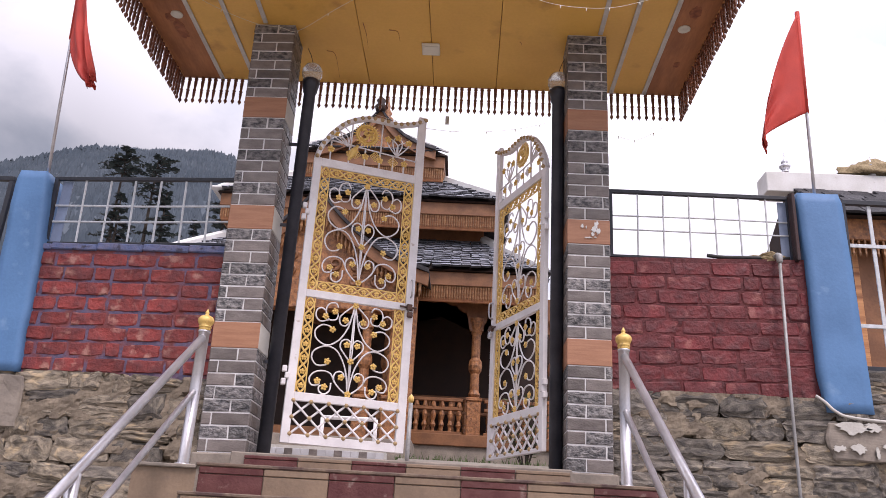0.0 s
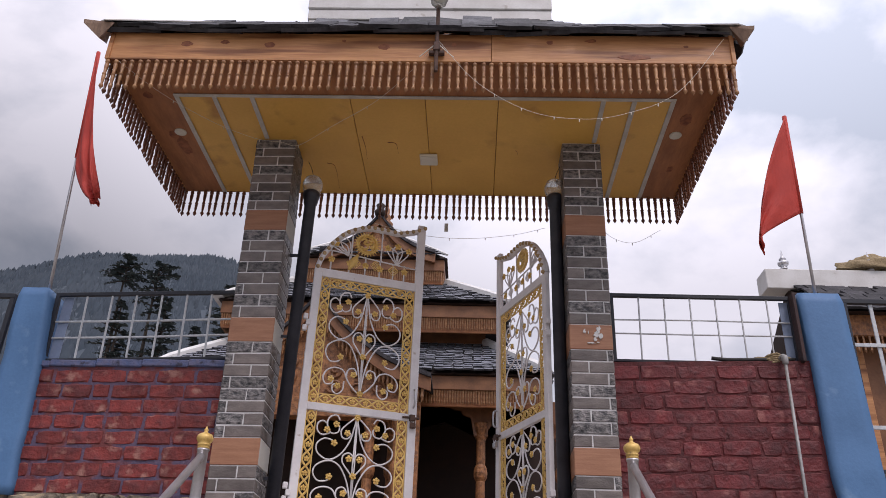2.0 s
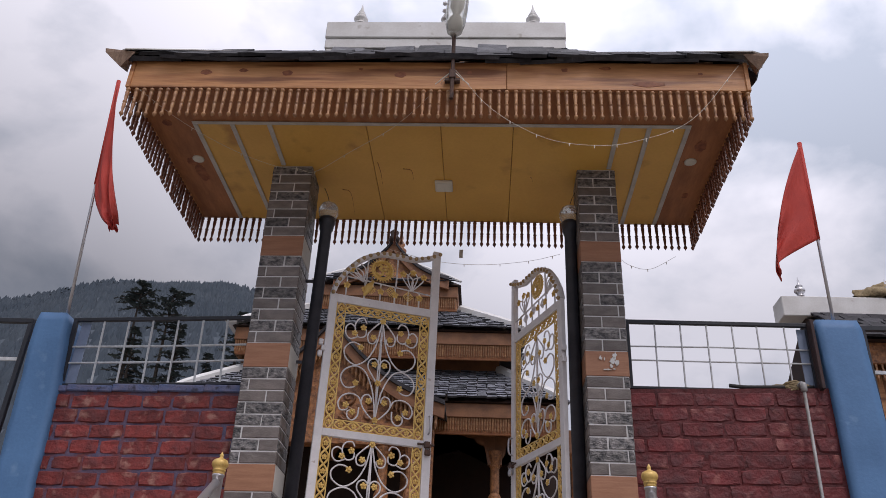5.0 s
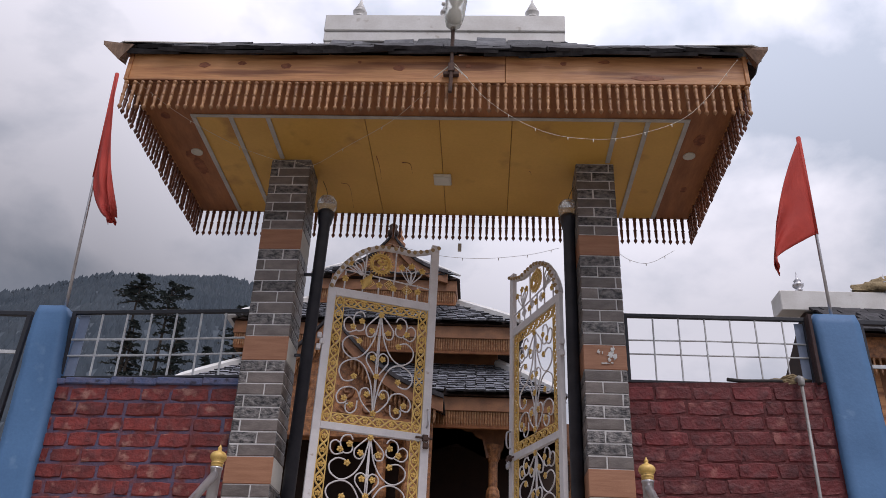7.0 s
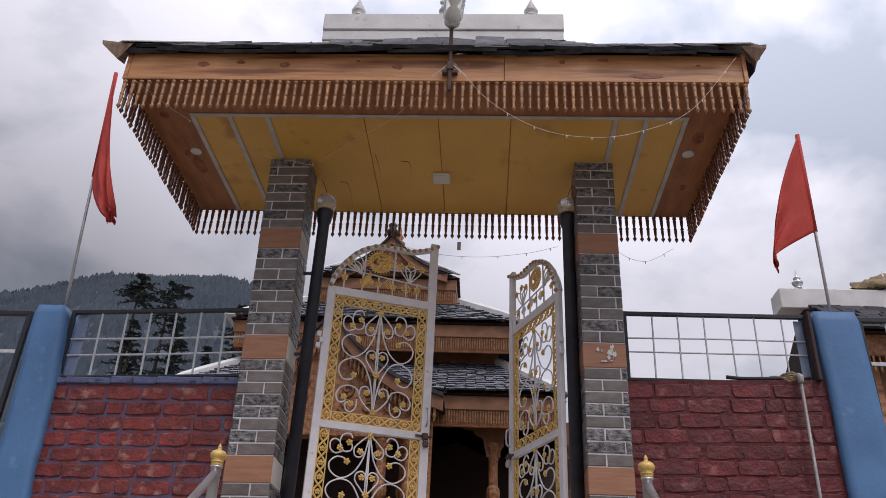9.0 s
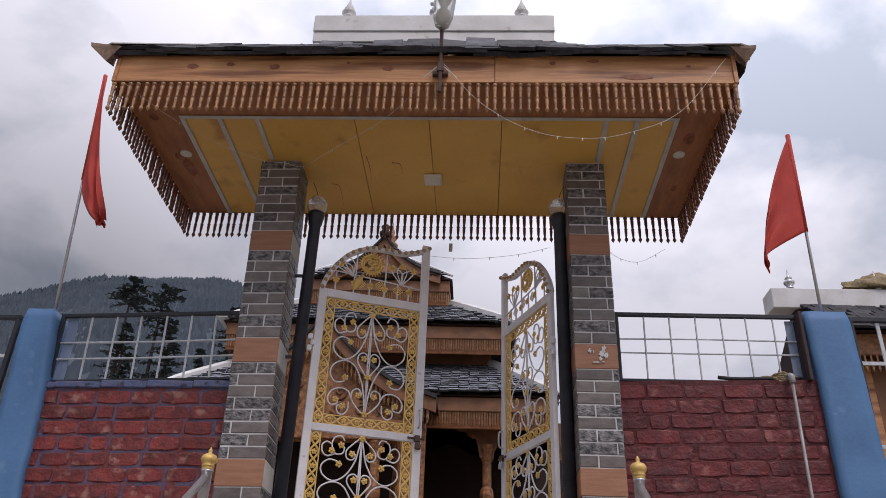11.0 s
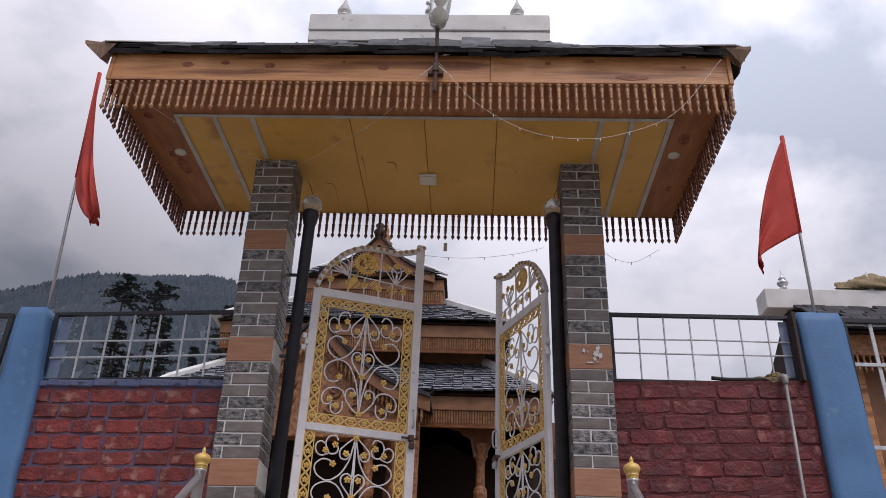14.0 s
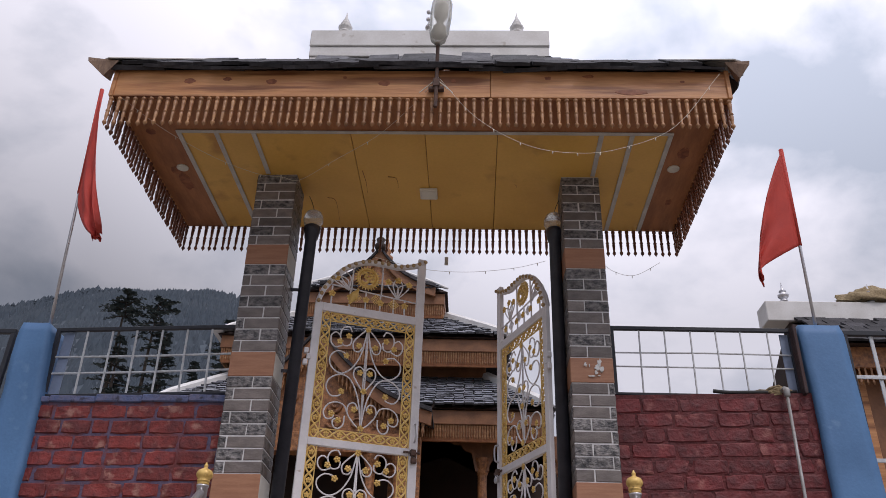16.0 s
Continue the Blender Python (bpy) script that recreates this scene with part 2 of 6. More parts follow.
# ---- helpers for meshes ----
def put(name, bm, mat, parent=None, label="", smooth=False):
    """Links a bmesh as one mesh object, under parent where one is given."""
    me = bpy.data.meshes.new(name)
    bmesh.ops.recalc_face_normals(bm, faces=bm.faces)
    bm.to_mesh(me)
    bm.free()
    if smooth:
        me.polygons.foreach_set("use_smooth", [True] * len(me.polygons))
    me.materials.append(M[mat])
    ob = new(name, me)
    ob.parent = parent
    return tagged(ob, label)


def share(name, ob_mesh, parent, m):
    """One more piece on a mesh that exists."""
    ob = new(name, ob_mesh)
    ob.parent, ob.matrix_basis = parent, m
    return ob


def root(name, m, label, category, group="", kind=""):
    ob = new(name)
    ob.empty_display_size = 0.1
    ob.matrix_basis = m
    return tagged(ob, label, category, group, kind)


def box(bm, x0, x1, y0, y1, z0, z1, m=None, bevel=0.0):
    """A box, with chamfered edges where bevel is given."""
    r = bmesh.ops.create_cube(bm, size=1.0)
    t = Matrix.Translation(((x0 + x1) / 2, (y0 + y1) / 2, (z0 + z1) / 2)) @ Matrix.Diagonal((x1 - x0, y1 - y0, z1 - z0, 1))
    bmesh.ops.transform(bm, matrix=t, verts=r["verts"])
    vs = r["verts"]
    if bevel:
        es = {e for v in vs for e in v.link_edges}
        vs = list({v for f in bmesh.ops.bevel(bm, geom=list(es), offset=bevel, segments=1, affect="EDGES")["faces"] for v in f.verts} | {v for v in vs if v.is_valid})
    if m is not None:
        bmesh.ops.transform(bm, matrix=m, verts=vs)
    return vs


def lathe(bm, profile, segs=10, m=None):
    """A turned shape round z from (radius, height) pairs."""
    rings = []
    for r, z in profile:
        ring = []
        for k in range(segs):
            a = 2 * math.pi * k / segs
            p = Vector((r * math.cos(a), r * math.sin(a), z))
            ring.append(bm.verts.new(m @ p if m is not None else p))
        rings.append(ring)
    for lo, hi in zip(rings, rings[1:]):
        for k in range(segs):
            bm.faces.new((lo[k], lo[(k + 1) % segs], hi[(k + 1) % segs], hi[k]))
    bm.faces.new(rings[0][::-1])
    bm.faces.new(rings[-1])


def tube(bm, pts, r, segs=6, closed=False):
    """A round bar along points; r may be a function of the way along, 0 to 1."""
    pts = [Vector(p) for p in pts]
    rings, up = [], None
    n = len(pts)
    for i, p in enumerate(pts):
        if closed:
            d = pts[(i + 1) % n] - pts[i - 1]
        else:
            d = pts[min(i + 1, n - 1)] - pts[max(i - 1, 0)]
        d.normalize()
        if up is None:
            up = Vector((0, 0, 1)) if abs(d.z) < 0.9 else Vector((1, 0, 0))
        side = d.cross(up)
        side = side.normalized() if side.length > 1e-5 else Vector((1, 0, 0))
        up = side.cross(d).normalized()
        rr = r(i / max(n - 1, 1)) if callable(r) else r
        rings.append([bm.verts.new(p + rr * (math.cos(a) * side + math.sin(a) * up)) for a in (2 * math.pi * (k + 0.5) / segs for k in range(segs))])
    for i in range(n if closed else n - 1):
        lo, hi = rings[i], rings[(i + 1) % n]
        for k in range(segs):
            bm.faces.new((lo[k], lo[(k + 1) % segs], hi[(k + 1) % segs], hi[k]))
    if not closed:
        bm.faces.new(rings[0][::-1])
        bm.faces.new(rings[-1])


def prism(bm, outline, y0, y1, m=None):
    """A flat outline in x and z, given thickness along y."""
    a = [bm.verts.new(m @ Vector((x, y0, z)) if m is not None else Vector((x, y0, z))) for x, z in outline]
    b = [bm.verts.new(m @ Vector((x, y1, z)) if m is not None else Vector((x, y1, z))) for x, z in outline]
    n = len(a)
    bm.faces.new(a)
    bm.faces.new(b[::-1])
    for k in range(n):
        bm.faces.new((a[k], b[k], b[(k + 1) % n], a[(k + 1) % n]))


def blob(bm, c, r, m=None, sub=1, squash=(1, 1, 1)):
    q = bmesh.ops.create_icosphere(bm, subdivisions=sub, radius=r)
    t = Matrix.Translation(c) @ Matrix.Diagonal((*squash, 1))
    bmesh.ops.transform(bm, matrix=m @ t if m is not None else t, verts=q["verts"])


def piece_mesh(name, w, h, d, mat, inset, rng, rough=0.0):
    """A facing piece: back at y=0, front at y=-d with worn, drawn-in edges."""
    bm = bmesh.new()
    xs, zs = [-w / 2, -w / 6, w / 6, w / 2], [-h / 2, 0, h / 2]
    back = [bm.verts.new((sx * w / 2, 0, sz * h / 2)) for sx, sz in ((-1, -1), (1, -1), (1, 1), (-1, 1))]
    mid = [bm.verts.new((sx * w / 2 + rng.uniform(-rough, rough), -d * 0.7, sz * h / 2 + rng.uniform(-rough, rough))) for sx, sz in ((-1, -1), (1, -1), (1, 1), (-1, 1))]
    front = [bm.verts.new((sx * (w / 2 - inset) + rng.uniform(-rough, rough), -d + rng.uniform(-rough, rough) * 0.6, sz * (h / 2 - inset) + rng.uniform(-rough, rough))) for sx, sz in ((-1, -1), (1, -1), (1, 1), (-1, 1))]
    c = bm.verts.new((rng.uniform(-0.1, 0.1) * w, -d - rough * 0.6 - 0.001, rng.uniform(-0.1, 0.1) * h))
    for lo, hi in ((back, mid), (mid, front)):
        for k in range(4):
            bm.faces.new((lo[k], lo[(k + 1) % 4], hi[(k + 1) % 4], hi[k]))
    for k in range(4):
        bm.faces.new((front[k], front[(k + 1) % 4], c))
    bm.faces.new(back)
    bmesh.ops.recalc_face_normals(bm, faces=bm.faces)
    me = bpy.data.meshes.new(name)
    bm.to_mesh(me)
    bm.free()
    me.materials.append(M[mat])
    return me


def smooth_line(pts, per=6):
    """Points along a smooth curve through the given ones."""
    p = [Vector(q) for q in pts]
    p = [2 * p[0] - p[1]] + p + [2 * p[-1] - p[-2]]
    out = []
    for i in range(1, len(p) - 2):
        for k in range(per):
            t = k / per
            a, b, c, d = p[i - 1], p[i], p[i + 1], p[i + 2]
            out.append(0.5 * (2 * b + (c - a) * t + (2 * a - 5 * b + 4 * c - d) * t * t + (3 * b - a - 3 * c + d) * t ** 3))
    return out + [p[-2]]

# ---- ground, courtyard, steps ----
SOF, BEAD = 3.63, 0.29
CX0, CX1, CY0, CY1 = -2.47, 2.37, -1.05, 0.93  # edges of the canopy
rng = random.Random(4)

bm = bmesh.new()
bmesh.ops.create_grid(bm, x_segments=40, y_segments=40, size=2400)
for v in bm.verts:
    v.co.z = -2.02
tagged(put("ground", bm, "ground"), "pale dusty concrete ground at the foot of the steps", "ground", kind="structure")

bm = bmesh.new()
box(bm, -9, 12, 0.42, 26, -2.0, -0.03)
tagged(put("floor", bm, "concrete"), "raised concrete courtyard behind the gate", "floor", kind="structure")

stairs = root("staircase", pose(0, 0, 0), "concrete staircase with alternating purple and cream painted risers", "stairs", kind="structure")
bm = bmesh.new()
box(bm, -1.13, 1.18, -0.27, 0.42, -0.16, -0.012, bevel=0.008)
put("threshold", bm, "concrete", stairs)
bm = bmesh.new()
for k in range(10):
    box(bm, -1.2, 1.66, -0.72 - 0.27 * k, 0.1, -2.02, -0.155 - 0.19 * k)
put("core", bm, "concrete", stairs)
for k in range(10):
    bm = bmesh.new()
    box(bm, -1.2, 1.66, -0.745 - 0.27 * k, -0.45 - 0.27 * k if k else -0.28, -0.156 - 0.19 * k, -0.133 - 0.19 * k, bevel=0.006)
    put("tread", bm, "tread_paint", stairs)


def paint_block(w, h):
    bm = bmesh.new()
    box(bm, -w / 2, w / 2, -0.014, 0.0, -h / 2, h * 0.22, bevel=0.004)
    box(bm, -w / 2, w / 2, -0.017, 0.0, h * 0.245, h / 2, bevel=0.004)
    me = bpy.data.meshes.new("painted_block")
    bm.to_mesh(me)
    bm.free()
    return me


for w, h, count, x0, y, z, steps in ((0.366, 0.088, 6, -1.03, -0.272, -0.078, 1), (0.405, 0.162, 7, -1.18, -0.722, -0.238, 10)):
    tones = []
    for tone in ("purple_paint", "cream_paint"):
        me = paint_block(w - 0.004, h)
        me.materials.append(M[tone])
        tones.append(me)
    for s in range(steps):
        for k in range(count):
            share("painted_block", tones[(k + s) % 2], stairs, pose(x0 + w * (k + 0.5), y - 0.27 * s, z - 0.19 * s))
for x0, x1 in ((-1.6, -1.2),):
    bm = bmesh.new()
    box(bm, x0, x1, -0.72, 0.1, -2.02, -0.175)
    put("cheek_block", bm, "cream_paint", stairs)
    bm = bmesh.new()
    box(bm, x0 - 0.02, x1, -0.745, 0.1, -0.174, -0.15, bevel=0.006)
    put("cheek_slab", bm, "concrete", stairs)


# ---- newel posts and handrails ----
def handrail(x, base, slope, label):
    r = root("handrail", pose(x, -0.6, base), label, "handrail", "handrails of the steps")
    bm = bmesh.new()
    lathe(bm, [(0.055, 0), (0.055, 0.012), (0.036, 0.014), (0.036, 0.865), (0.041, 0.868), (0.041, 0.88)], 16)
    post = put("newel_post", bm, "steel", r, "brushed steel newel post", True)
    bm = bmesh.new()
    lathe(bm, [(0.037, 0.88), (0.041, 0.889), (0.036, 0.898), (0.043, 0.903), (0.043, 0.91), (0.036, 0.915), (0.048, 0.928), (0.055, 0.944), (0.054, 0.958), (0.044, 0.975), (0.024, 0.985), (0.013, 0.99), (0.012, 1.0), (0.015, 1.006), (0.008, 1.018), (0.003, 1.03)], 16)
    put("finial", bm, "gold_paint", post, "gold painted ball finial", True)
    for z, name in ((0.84, "top_rail"), (0.48, "lower_rail")):
        bm = bmesh.new()
        tube(bm, [(0, 0, z), (0, -3.1, z - 3.1 * slope)], 0.026 if z > 0.6 else 0.02, 12)
        put(name, bm, "steel", r, smooth=True)
    for k in (1, 2):
        bm = bmesh.new()
        y = -1.45 * k
        top = 0.84 + y * slope
        lathe(bm, [(0.03, y * slope * 1.0), (0.03, top)], 12, Matrix.Translation((0, y, 0)))
        put("rail_post", bm, "steel", r, smooth=True)
    return r


handrail(-1.33, -0.15, 0.70, "steel stair handrail with gold ball finial, worn shine")
handrail(1.475, -0.135, 0.63, "steel stair handrail with gold ball finial beside maroon wall")


# ---- walls: rubble below, painted brick above ----
def stone_mesh(name, mat):
    """A rough quarry stone, one unit wide and high, split in layers, with an uneven outline and a broken face."""
    bm = bmesh.new()
    nx, nz = 6, 4
    layer = [rng.uniform(-0.3, 0.2) for _ in range(nz + 1)]
    skew = rng.uniform(-0.25, 0.25)
    grid = []
    for j in range(nz + 1):
        row = []
        for i in range(nx + 1):
            u, v = 2 * i / nx - 1, 2 * j / nz - 1
            rim = i in (0, nx) or j in (0, nz)
            q = 1.0 if not rim else rng.uniform(0.88, 1.04)
            if abs(u) == 1 and abs(v) == 1:
                q *= rng.uniform(0.84, 1.0)
            x = 0.5 * u * q + (0 if rim else rng.uniform(-0.05, 0.05))
            z = 0.5 * v * q + (0 if rim else rng.uniform(-0.07, 0.07))
            d = -0.5 + rng.uniform(-0.3, 0.2) if rim else -0.85 + layer[j] + skew * u + rng.uniform(-0.2, 0.2)
            row.append(bm.verts.new((x, d, z)))
        grid.append(row)
    for j in range(nz):
        for i in range(nx):
            p = (grid[j][i], grid[j][i + 1], grid[j + 1][i + 1], grid[j + 1][i])
            k = rng.randrange(2)
            bm.faces.new((p[k], p[k + 1], p[k + 2]))
            bm.faces.new((p[k], p[k + 2], p[(k + 3) % 4]))
    edge = grid[0] + [r[-1] for r in grid[1:]] + grid[-1][-2::-1] + [r[0] for r in grid[-2:0:-1]]
    back = [bm.verts.new((v.co.x, 0.0, v.co.z)) for v in edge]
    for k in range(len(edge)):
        m = (k + 1) % len(edge)
        bm.faces.new((edge[k], back[k], back[m], edge[m]))
    bmesh.ops.recalc_face_normals(bm, faces=bm.faces)
    me = bpy.data.meshes.new(name)
    bm.to_mesh(me)
    bm.free()
    me.materials.append(M[mat])
    return me


warm = [stone_mesh("stone", "rubble") for _ in range(9)]
grey = [stone_mesh("stone", "rubble_grey") for _ in range(9)]


def rubble(wall, x0, x1, z0, z1, y, kinds, tall, long, seed):
    """Uneven courses of stones over a stretch of wall."""
    r = random.Random(seed)
    z = z1
    while z > z0:
        h = r.uniform(*tall)
        x = x0 - r.uniform(0, 0.1)
        while x < x1:
            w = r.uniform(*long)
            if r.random() < 0.18 and h > 0.12:
                halves = ((0.27, 0.47), (-0.25, 0.47))
            else:
                halves = ((0.0, 1.0),)
            for dz, part_h in halves:
                q = pose(x + w / 2, y, z - h / 2 + dz * h + r.uniform(-0.008, 0.008), 0, r.uniform(-5, 5), 0)
                share("stone", r.choice(kinds), wall, q @ Matrix.Diagonal((min(w, x1 - x + 0.06) * 1.04, r.uniform(0.022, 0.045), h * part_h * 1.05, 1)))
            x += w
        z -= h
    # mortar smeared unevenly between and over the stones
    nx, nz = max(2, int((x1 - x0) / 0.022)), max(2, int((z1 - z0) / 0.022))
    vs = []
    for j in range(nz + 1):
        for i in range(nx + 1):
            px, pz = x0 + (x1 - x0) * i / nx, z0 + (z1 - z0) * j / nz
            wide = noise.noise(Vector((px * 2.3, seed * 3.1, pz * 3.4)))
            fine = noise.noise(Vector((px * 11, seed * 1.7, pz * 16)))
            tiny = noise.noise(Vector((px * 31, seed, pz * 38)))
            pit = noise.noise(Vector((px * 4.2 + 5, seed * 2.3, pz * 15 + fine)))
            vs.append((px, y - 0.021 - 0.024 * wide - 0.014 * fine - 0.009 * tiny + min(0.075, 0.55 * max(0.0, pit - 0.12)), pz))
    fs = [(j * (nx + 1) + i, j * (nx + 1) + i + 1, (j + 1) * (nx + 1) + i + 1, (j + 1) * (nx + 1) + i) for j in range(nz) for i in range(nx)]
    me = bpy.data.meshes.new("mortar")
    me.from_pydata(vs, [], fs)
    me.materials.append(M["mortar"])
    share("mortar", me, wall, Matrix())


def brick_mesh(w, h, d, mat, r, rough):
    """A worn brick face with rounded, chipped edges; back at y=0."""
    bm = bmesh.new()
    out = [(-0.5, -0.5), (-0.17, -0.5), (0.17, -0.5), (0.5, -0.5), (0.5, 0.0), (0.5, 0.5), (0.17, 0.5), (-0.17, 0.5), (-0.5, 0.5), (-0.5, 0.0)]
    rings = []
    for k, (inset, y) in enumerate(((0.0, 0.0), (0.003, -d * 0.7), (0.0085, -d))):
        ring = []
        for u, v in out:
            c = 0.0035 * k if abs(u) == 0.5 and abs(v) == 0.5 else 0.0
            x, z = u * w - (inset + c) * (2 * u if abs(u) == 0.5 else 0), v * h - (inset + c) * 2 * v
            q = rough if k else 0.0
            ring.append(bm.verts.new((x + r.uniform(-q, q), y + r.uniform(-q, q) * 0.35, z + r.uniform(-q, q))))
        rings.append(ring)
    for lo, hi in zip(rings, rings[1:]):
        for k in range(10):
            bm.faces.new((lo[k], lo[(k + 1) % 10], hi[(k + 1) % 10], hi[k]))
    c = bm.verts.new((r.uniform(-0.1, 0.1) * w, -d - r.uniform(-0.002, 0.002), r.uniform(-0.1, 0.1) * h))
    for k in range(10):
        bm.faces.new((rings[2][k], rings[2][(k + 1) % 10], c))
    bmesh.ops.recalc_face_normals(bm, faces=bm.faces)
    me = bpy.data.meshes.new("brick")
    bm.to_mesh(me)
    bm.free()
    me.materials.append(M[mat])
    return me


def brick_panel(wall, x0, x1, z0, z1, y, mats, courses, length, seed, gap, rough, slope):
    """Courses that climb by slope along x, with slightly uneven bricks."""
    r = random.Random(seed)
    h = (z1 - z0) / courses
    xm = (x0 + x1) / 2
    pool = {}
    for c in range(courses):
        x = x0 - length[0] * (0.5 if c % 2 else 0.0) - r.uniform(0, 0.07)
        while x < x1 - 0.03:
            w = round(r.uniform(*length) * (0.52 if r.random() < 0.1 else 1.0), 2)
            a, b = max(x, x0), min(x + w, x1)
            w2 = round(b - a - gap, 2)
            if w2 > 0.04:
                key = (w2, r.randrange(2))
                if key not in pool:
                    pool[key] = brick_mesh(w2, h - gap, 0.021, mats, r, rough)
                xc = (a + b) / 2
                share("brick", pool[key], wall, pose(xc, y + r.uniform(-0.003, 0.006), z0 + h * (c + 0.5) + slope * (xc - xm) + r.uniform(-0.004, 0.004), r.uniform(-1, 1), -math.degrees(slope) + r.uniform(-0.7, 0.7), r.uniform(-1, 1)))
            x += w
    # joint mortar, uneven and struck back from the faces
    nx, nz = int((x1 - x0) / 0.02), int((z1 - z0 + 0.06) / 0.02)
    vs = []
    for j in range(nz + 1):
        for i in range(nx + 1):
            px, pz = x0 + (x1 - x0) * i / nx, z0 - 0.03 + (z1 - z0 + 0.06) * j / nz
            d = noise.noise(Vector((px * 9, seed, pz * 9))) * 0.004 + noise.noise(Vector((px * 40, seed, pz * 40))) * 0.004
            vs.append((px, y - (0.0095 if mats == "red_brick" else 0.013) + d, pz + slope * (px - xm)))
    fs = [(j * (nx + 1) + i, j * (nx + 1) + i + 1, (j + 1) * (nx + 1) + i + 1, (j + 1) * (nx + 1) + i) for j in range(nz) for i in range(nx)]
    me = bpy.data.meshes.new("joint")
    me.from_pydata(vs, [], fs)
    me.materials.append(M["blue_joint" if mats == "red_brick" else "maroon_joint"])
    share("joint", me, wall, Matrix())


def boundary_wall(name, x0, x1, zf, zt, joint, label):
    w = root(name, pose(0, 0, 0), label, "wall", kind="structure")
    bm = bmesh.new()
    box(bm, x0, x1, 0.165, 0.42, zf, zt - 0.01)
    put("brick_backing", bm, joint, w)
    bm = bmesh.new()
    box(bm, x0, x1, 0.225, 0.44, -2.02, zf)
    put("rubble_backing", bm, "mortar", w)
    return w


wall_l = boundary_wall("wall_west", -3.3, -1.44, 0.535, 1.535, "blue_joint", "red painted brick panel over a dry rubble stone base")
wall_r = boundary_wall("wall_east", 1.5, 3.25, 0.62, 1.68, "maroon_joint", "maroon painted brick panel over a grey rubble base")
bm = bmesh.new()
for k in range(5):
    a = -3.3 + k * 0.371
    box(bm, a, a + 0.371, 0.135, 0.45, 1.515 + 0.022 * k * 0.371 + rng.uniform(0, 0.006), 1.572 + 0.022 * k * 0.371 + rng.uniform(-0.006, 0.006), bevel=0.008)
put("coping", bm, "old_blue", wall_l, "blue painted coping")
bm = bmesh.new()
a = 1.52
while a < 3.0:
    w = rng.uniform(0.05, 0.2)
    zc = 1.66 + 0.032 * (a - 1.52)
    box(bm, a, min(a + w, 3.03), 0.165 + rng.uniform(0, 0.03), 0.42, zc, zc + rng.uniform(0.01, 0.022), bevel=0.003)
    a += w + rng.uniform(-0.01, 0.03)
put("coping", bm, "maroon_joint", wall_r, "ragged mortar bed on the wall top")


def blue_post(left, right, y0, y1, label):
    """A hand plastered post; left and right give the x of its edges from the foot to the top as (x, z)."""
    zb, zt = right[0][1], right[-1][1]
    mid = (left[0][0] + right[0][0]) / 2
    r = root("gate_post", pose(mid, y0, zb), label, "post", "blue posts of the boundary wall")

    def edge(line, z):
        for (xa, za), (xb, zc) in zip(line, line[1:]):
            if z <= zc or zc == line[-1][1]:
                return xa + (xb - xa) * (z - za) / (zc - za)

    bm = bmesh.new()
    n, across, deep = 22, 6, 5
    rings = []
    for k in range(n + 1):
        z = zb + (zt - zb) * k / n
        a, c = edge(left, z) - mid, edge(right, z) - mid
        pull = 0.012 if k == n else 0.0
        loop = [(a + (c - a) * i / across, 0.0) for i in range(across)] + [(c, (y1 - y0) * i / deep) for i in range(deep)]
        loop += [(c + (a - c) * i / across, y1 - y0) for i in range(across)] + [(a, (y1 - y0) * (1 - i / deep)) for i in range(deep)]
        ring = []
        for x, y in loop:
            d = noise.noise(Vector((x * 5 + mid, y * 5, z * 4))) * 0.009 + noise.noise(Vector((x * 17 + mid, y * 17, z * 15))) * 0.0035
            cx, cy = (a + c) / 2, (y1 - y0) / 2
            ring.append(bm.verts.new((x + d + pull * (1 if x < cx else -1), y + d + pull * (1 if y < cy else -1), z - zb)))
        rings.append(ring)
    m = len(rings[0])
    for lo, hi in zip(rings, rings[1:]):
        for k in range(m):
            bm.faces.new((lo[k], lo[(k + 1) % m], hi[(k + 1) % m], hi[k]))
    bm.faces.new(rings[0][::-1])
    bm.faces.new(rings[-1])
    sharp = [e for e in bm.edges if len(e.link_faces) == 2 and e.calc_face_angle(0) > 0.9]
    bmesh.ops.bevel(bm, geom=sharp, offset=0.012, segments=2, affect="EDGES")
    put("shaft", bm, "blue_paint", r, smooth=True)
    return r


blue_post([(-3.235, 0.52), (-3.285, 1.48), (-3.315, 2.18)], [(-2.94, 0.52), (-2.95, 0.76), (-2.99, 1.536), (-3.07, 2.18)], 0.08, 0.4, "thick blue painted concrete post with a flag pole socket")
blue_post([(3.075, 0.53), (3.042, 0.86), (3.04, 1.657), (3.012, 2.28)], [(3.412, 0.53), (3.374, 1.91), (3.36, 2.28)], 0.1, 0.42, "thick blue painted concrete post beside slate roof")


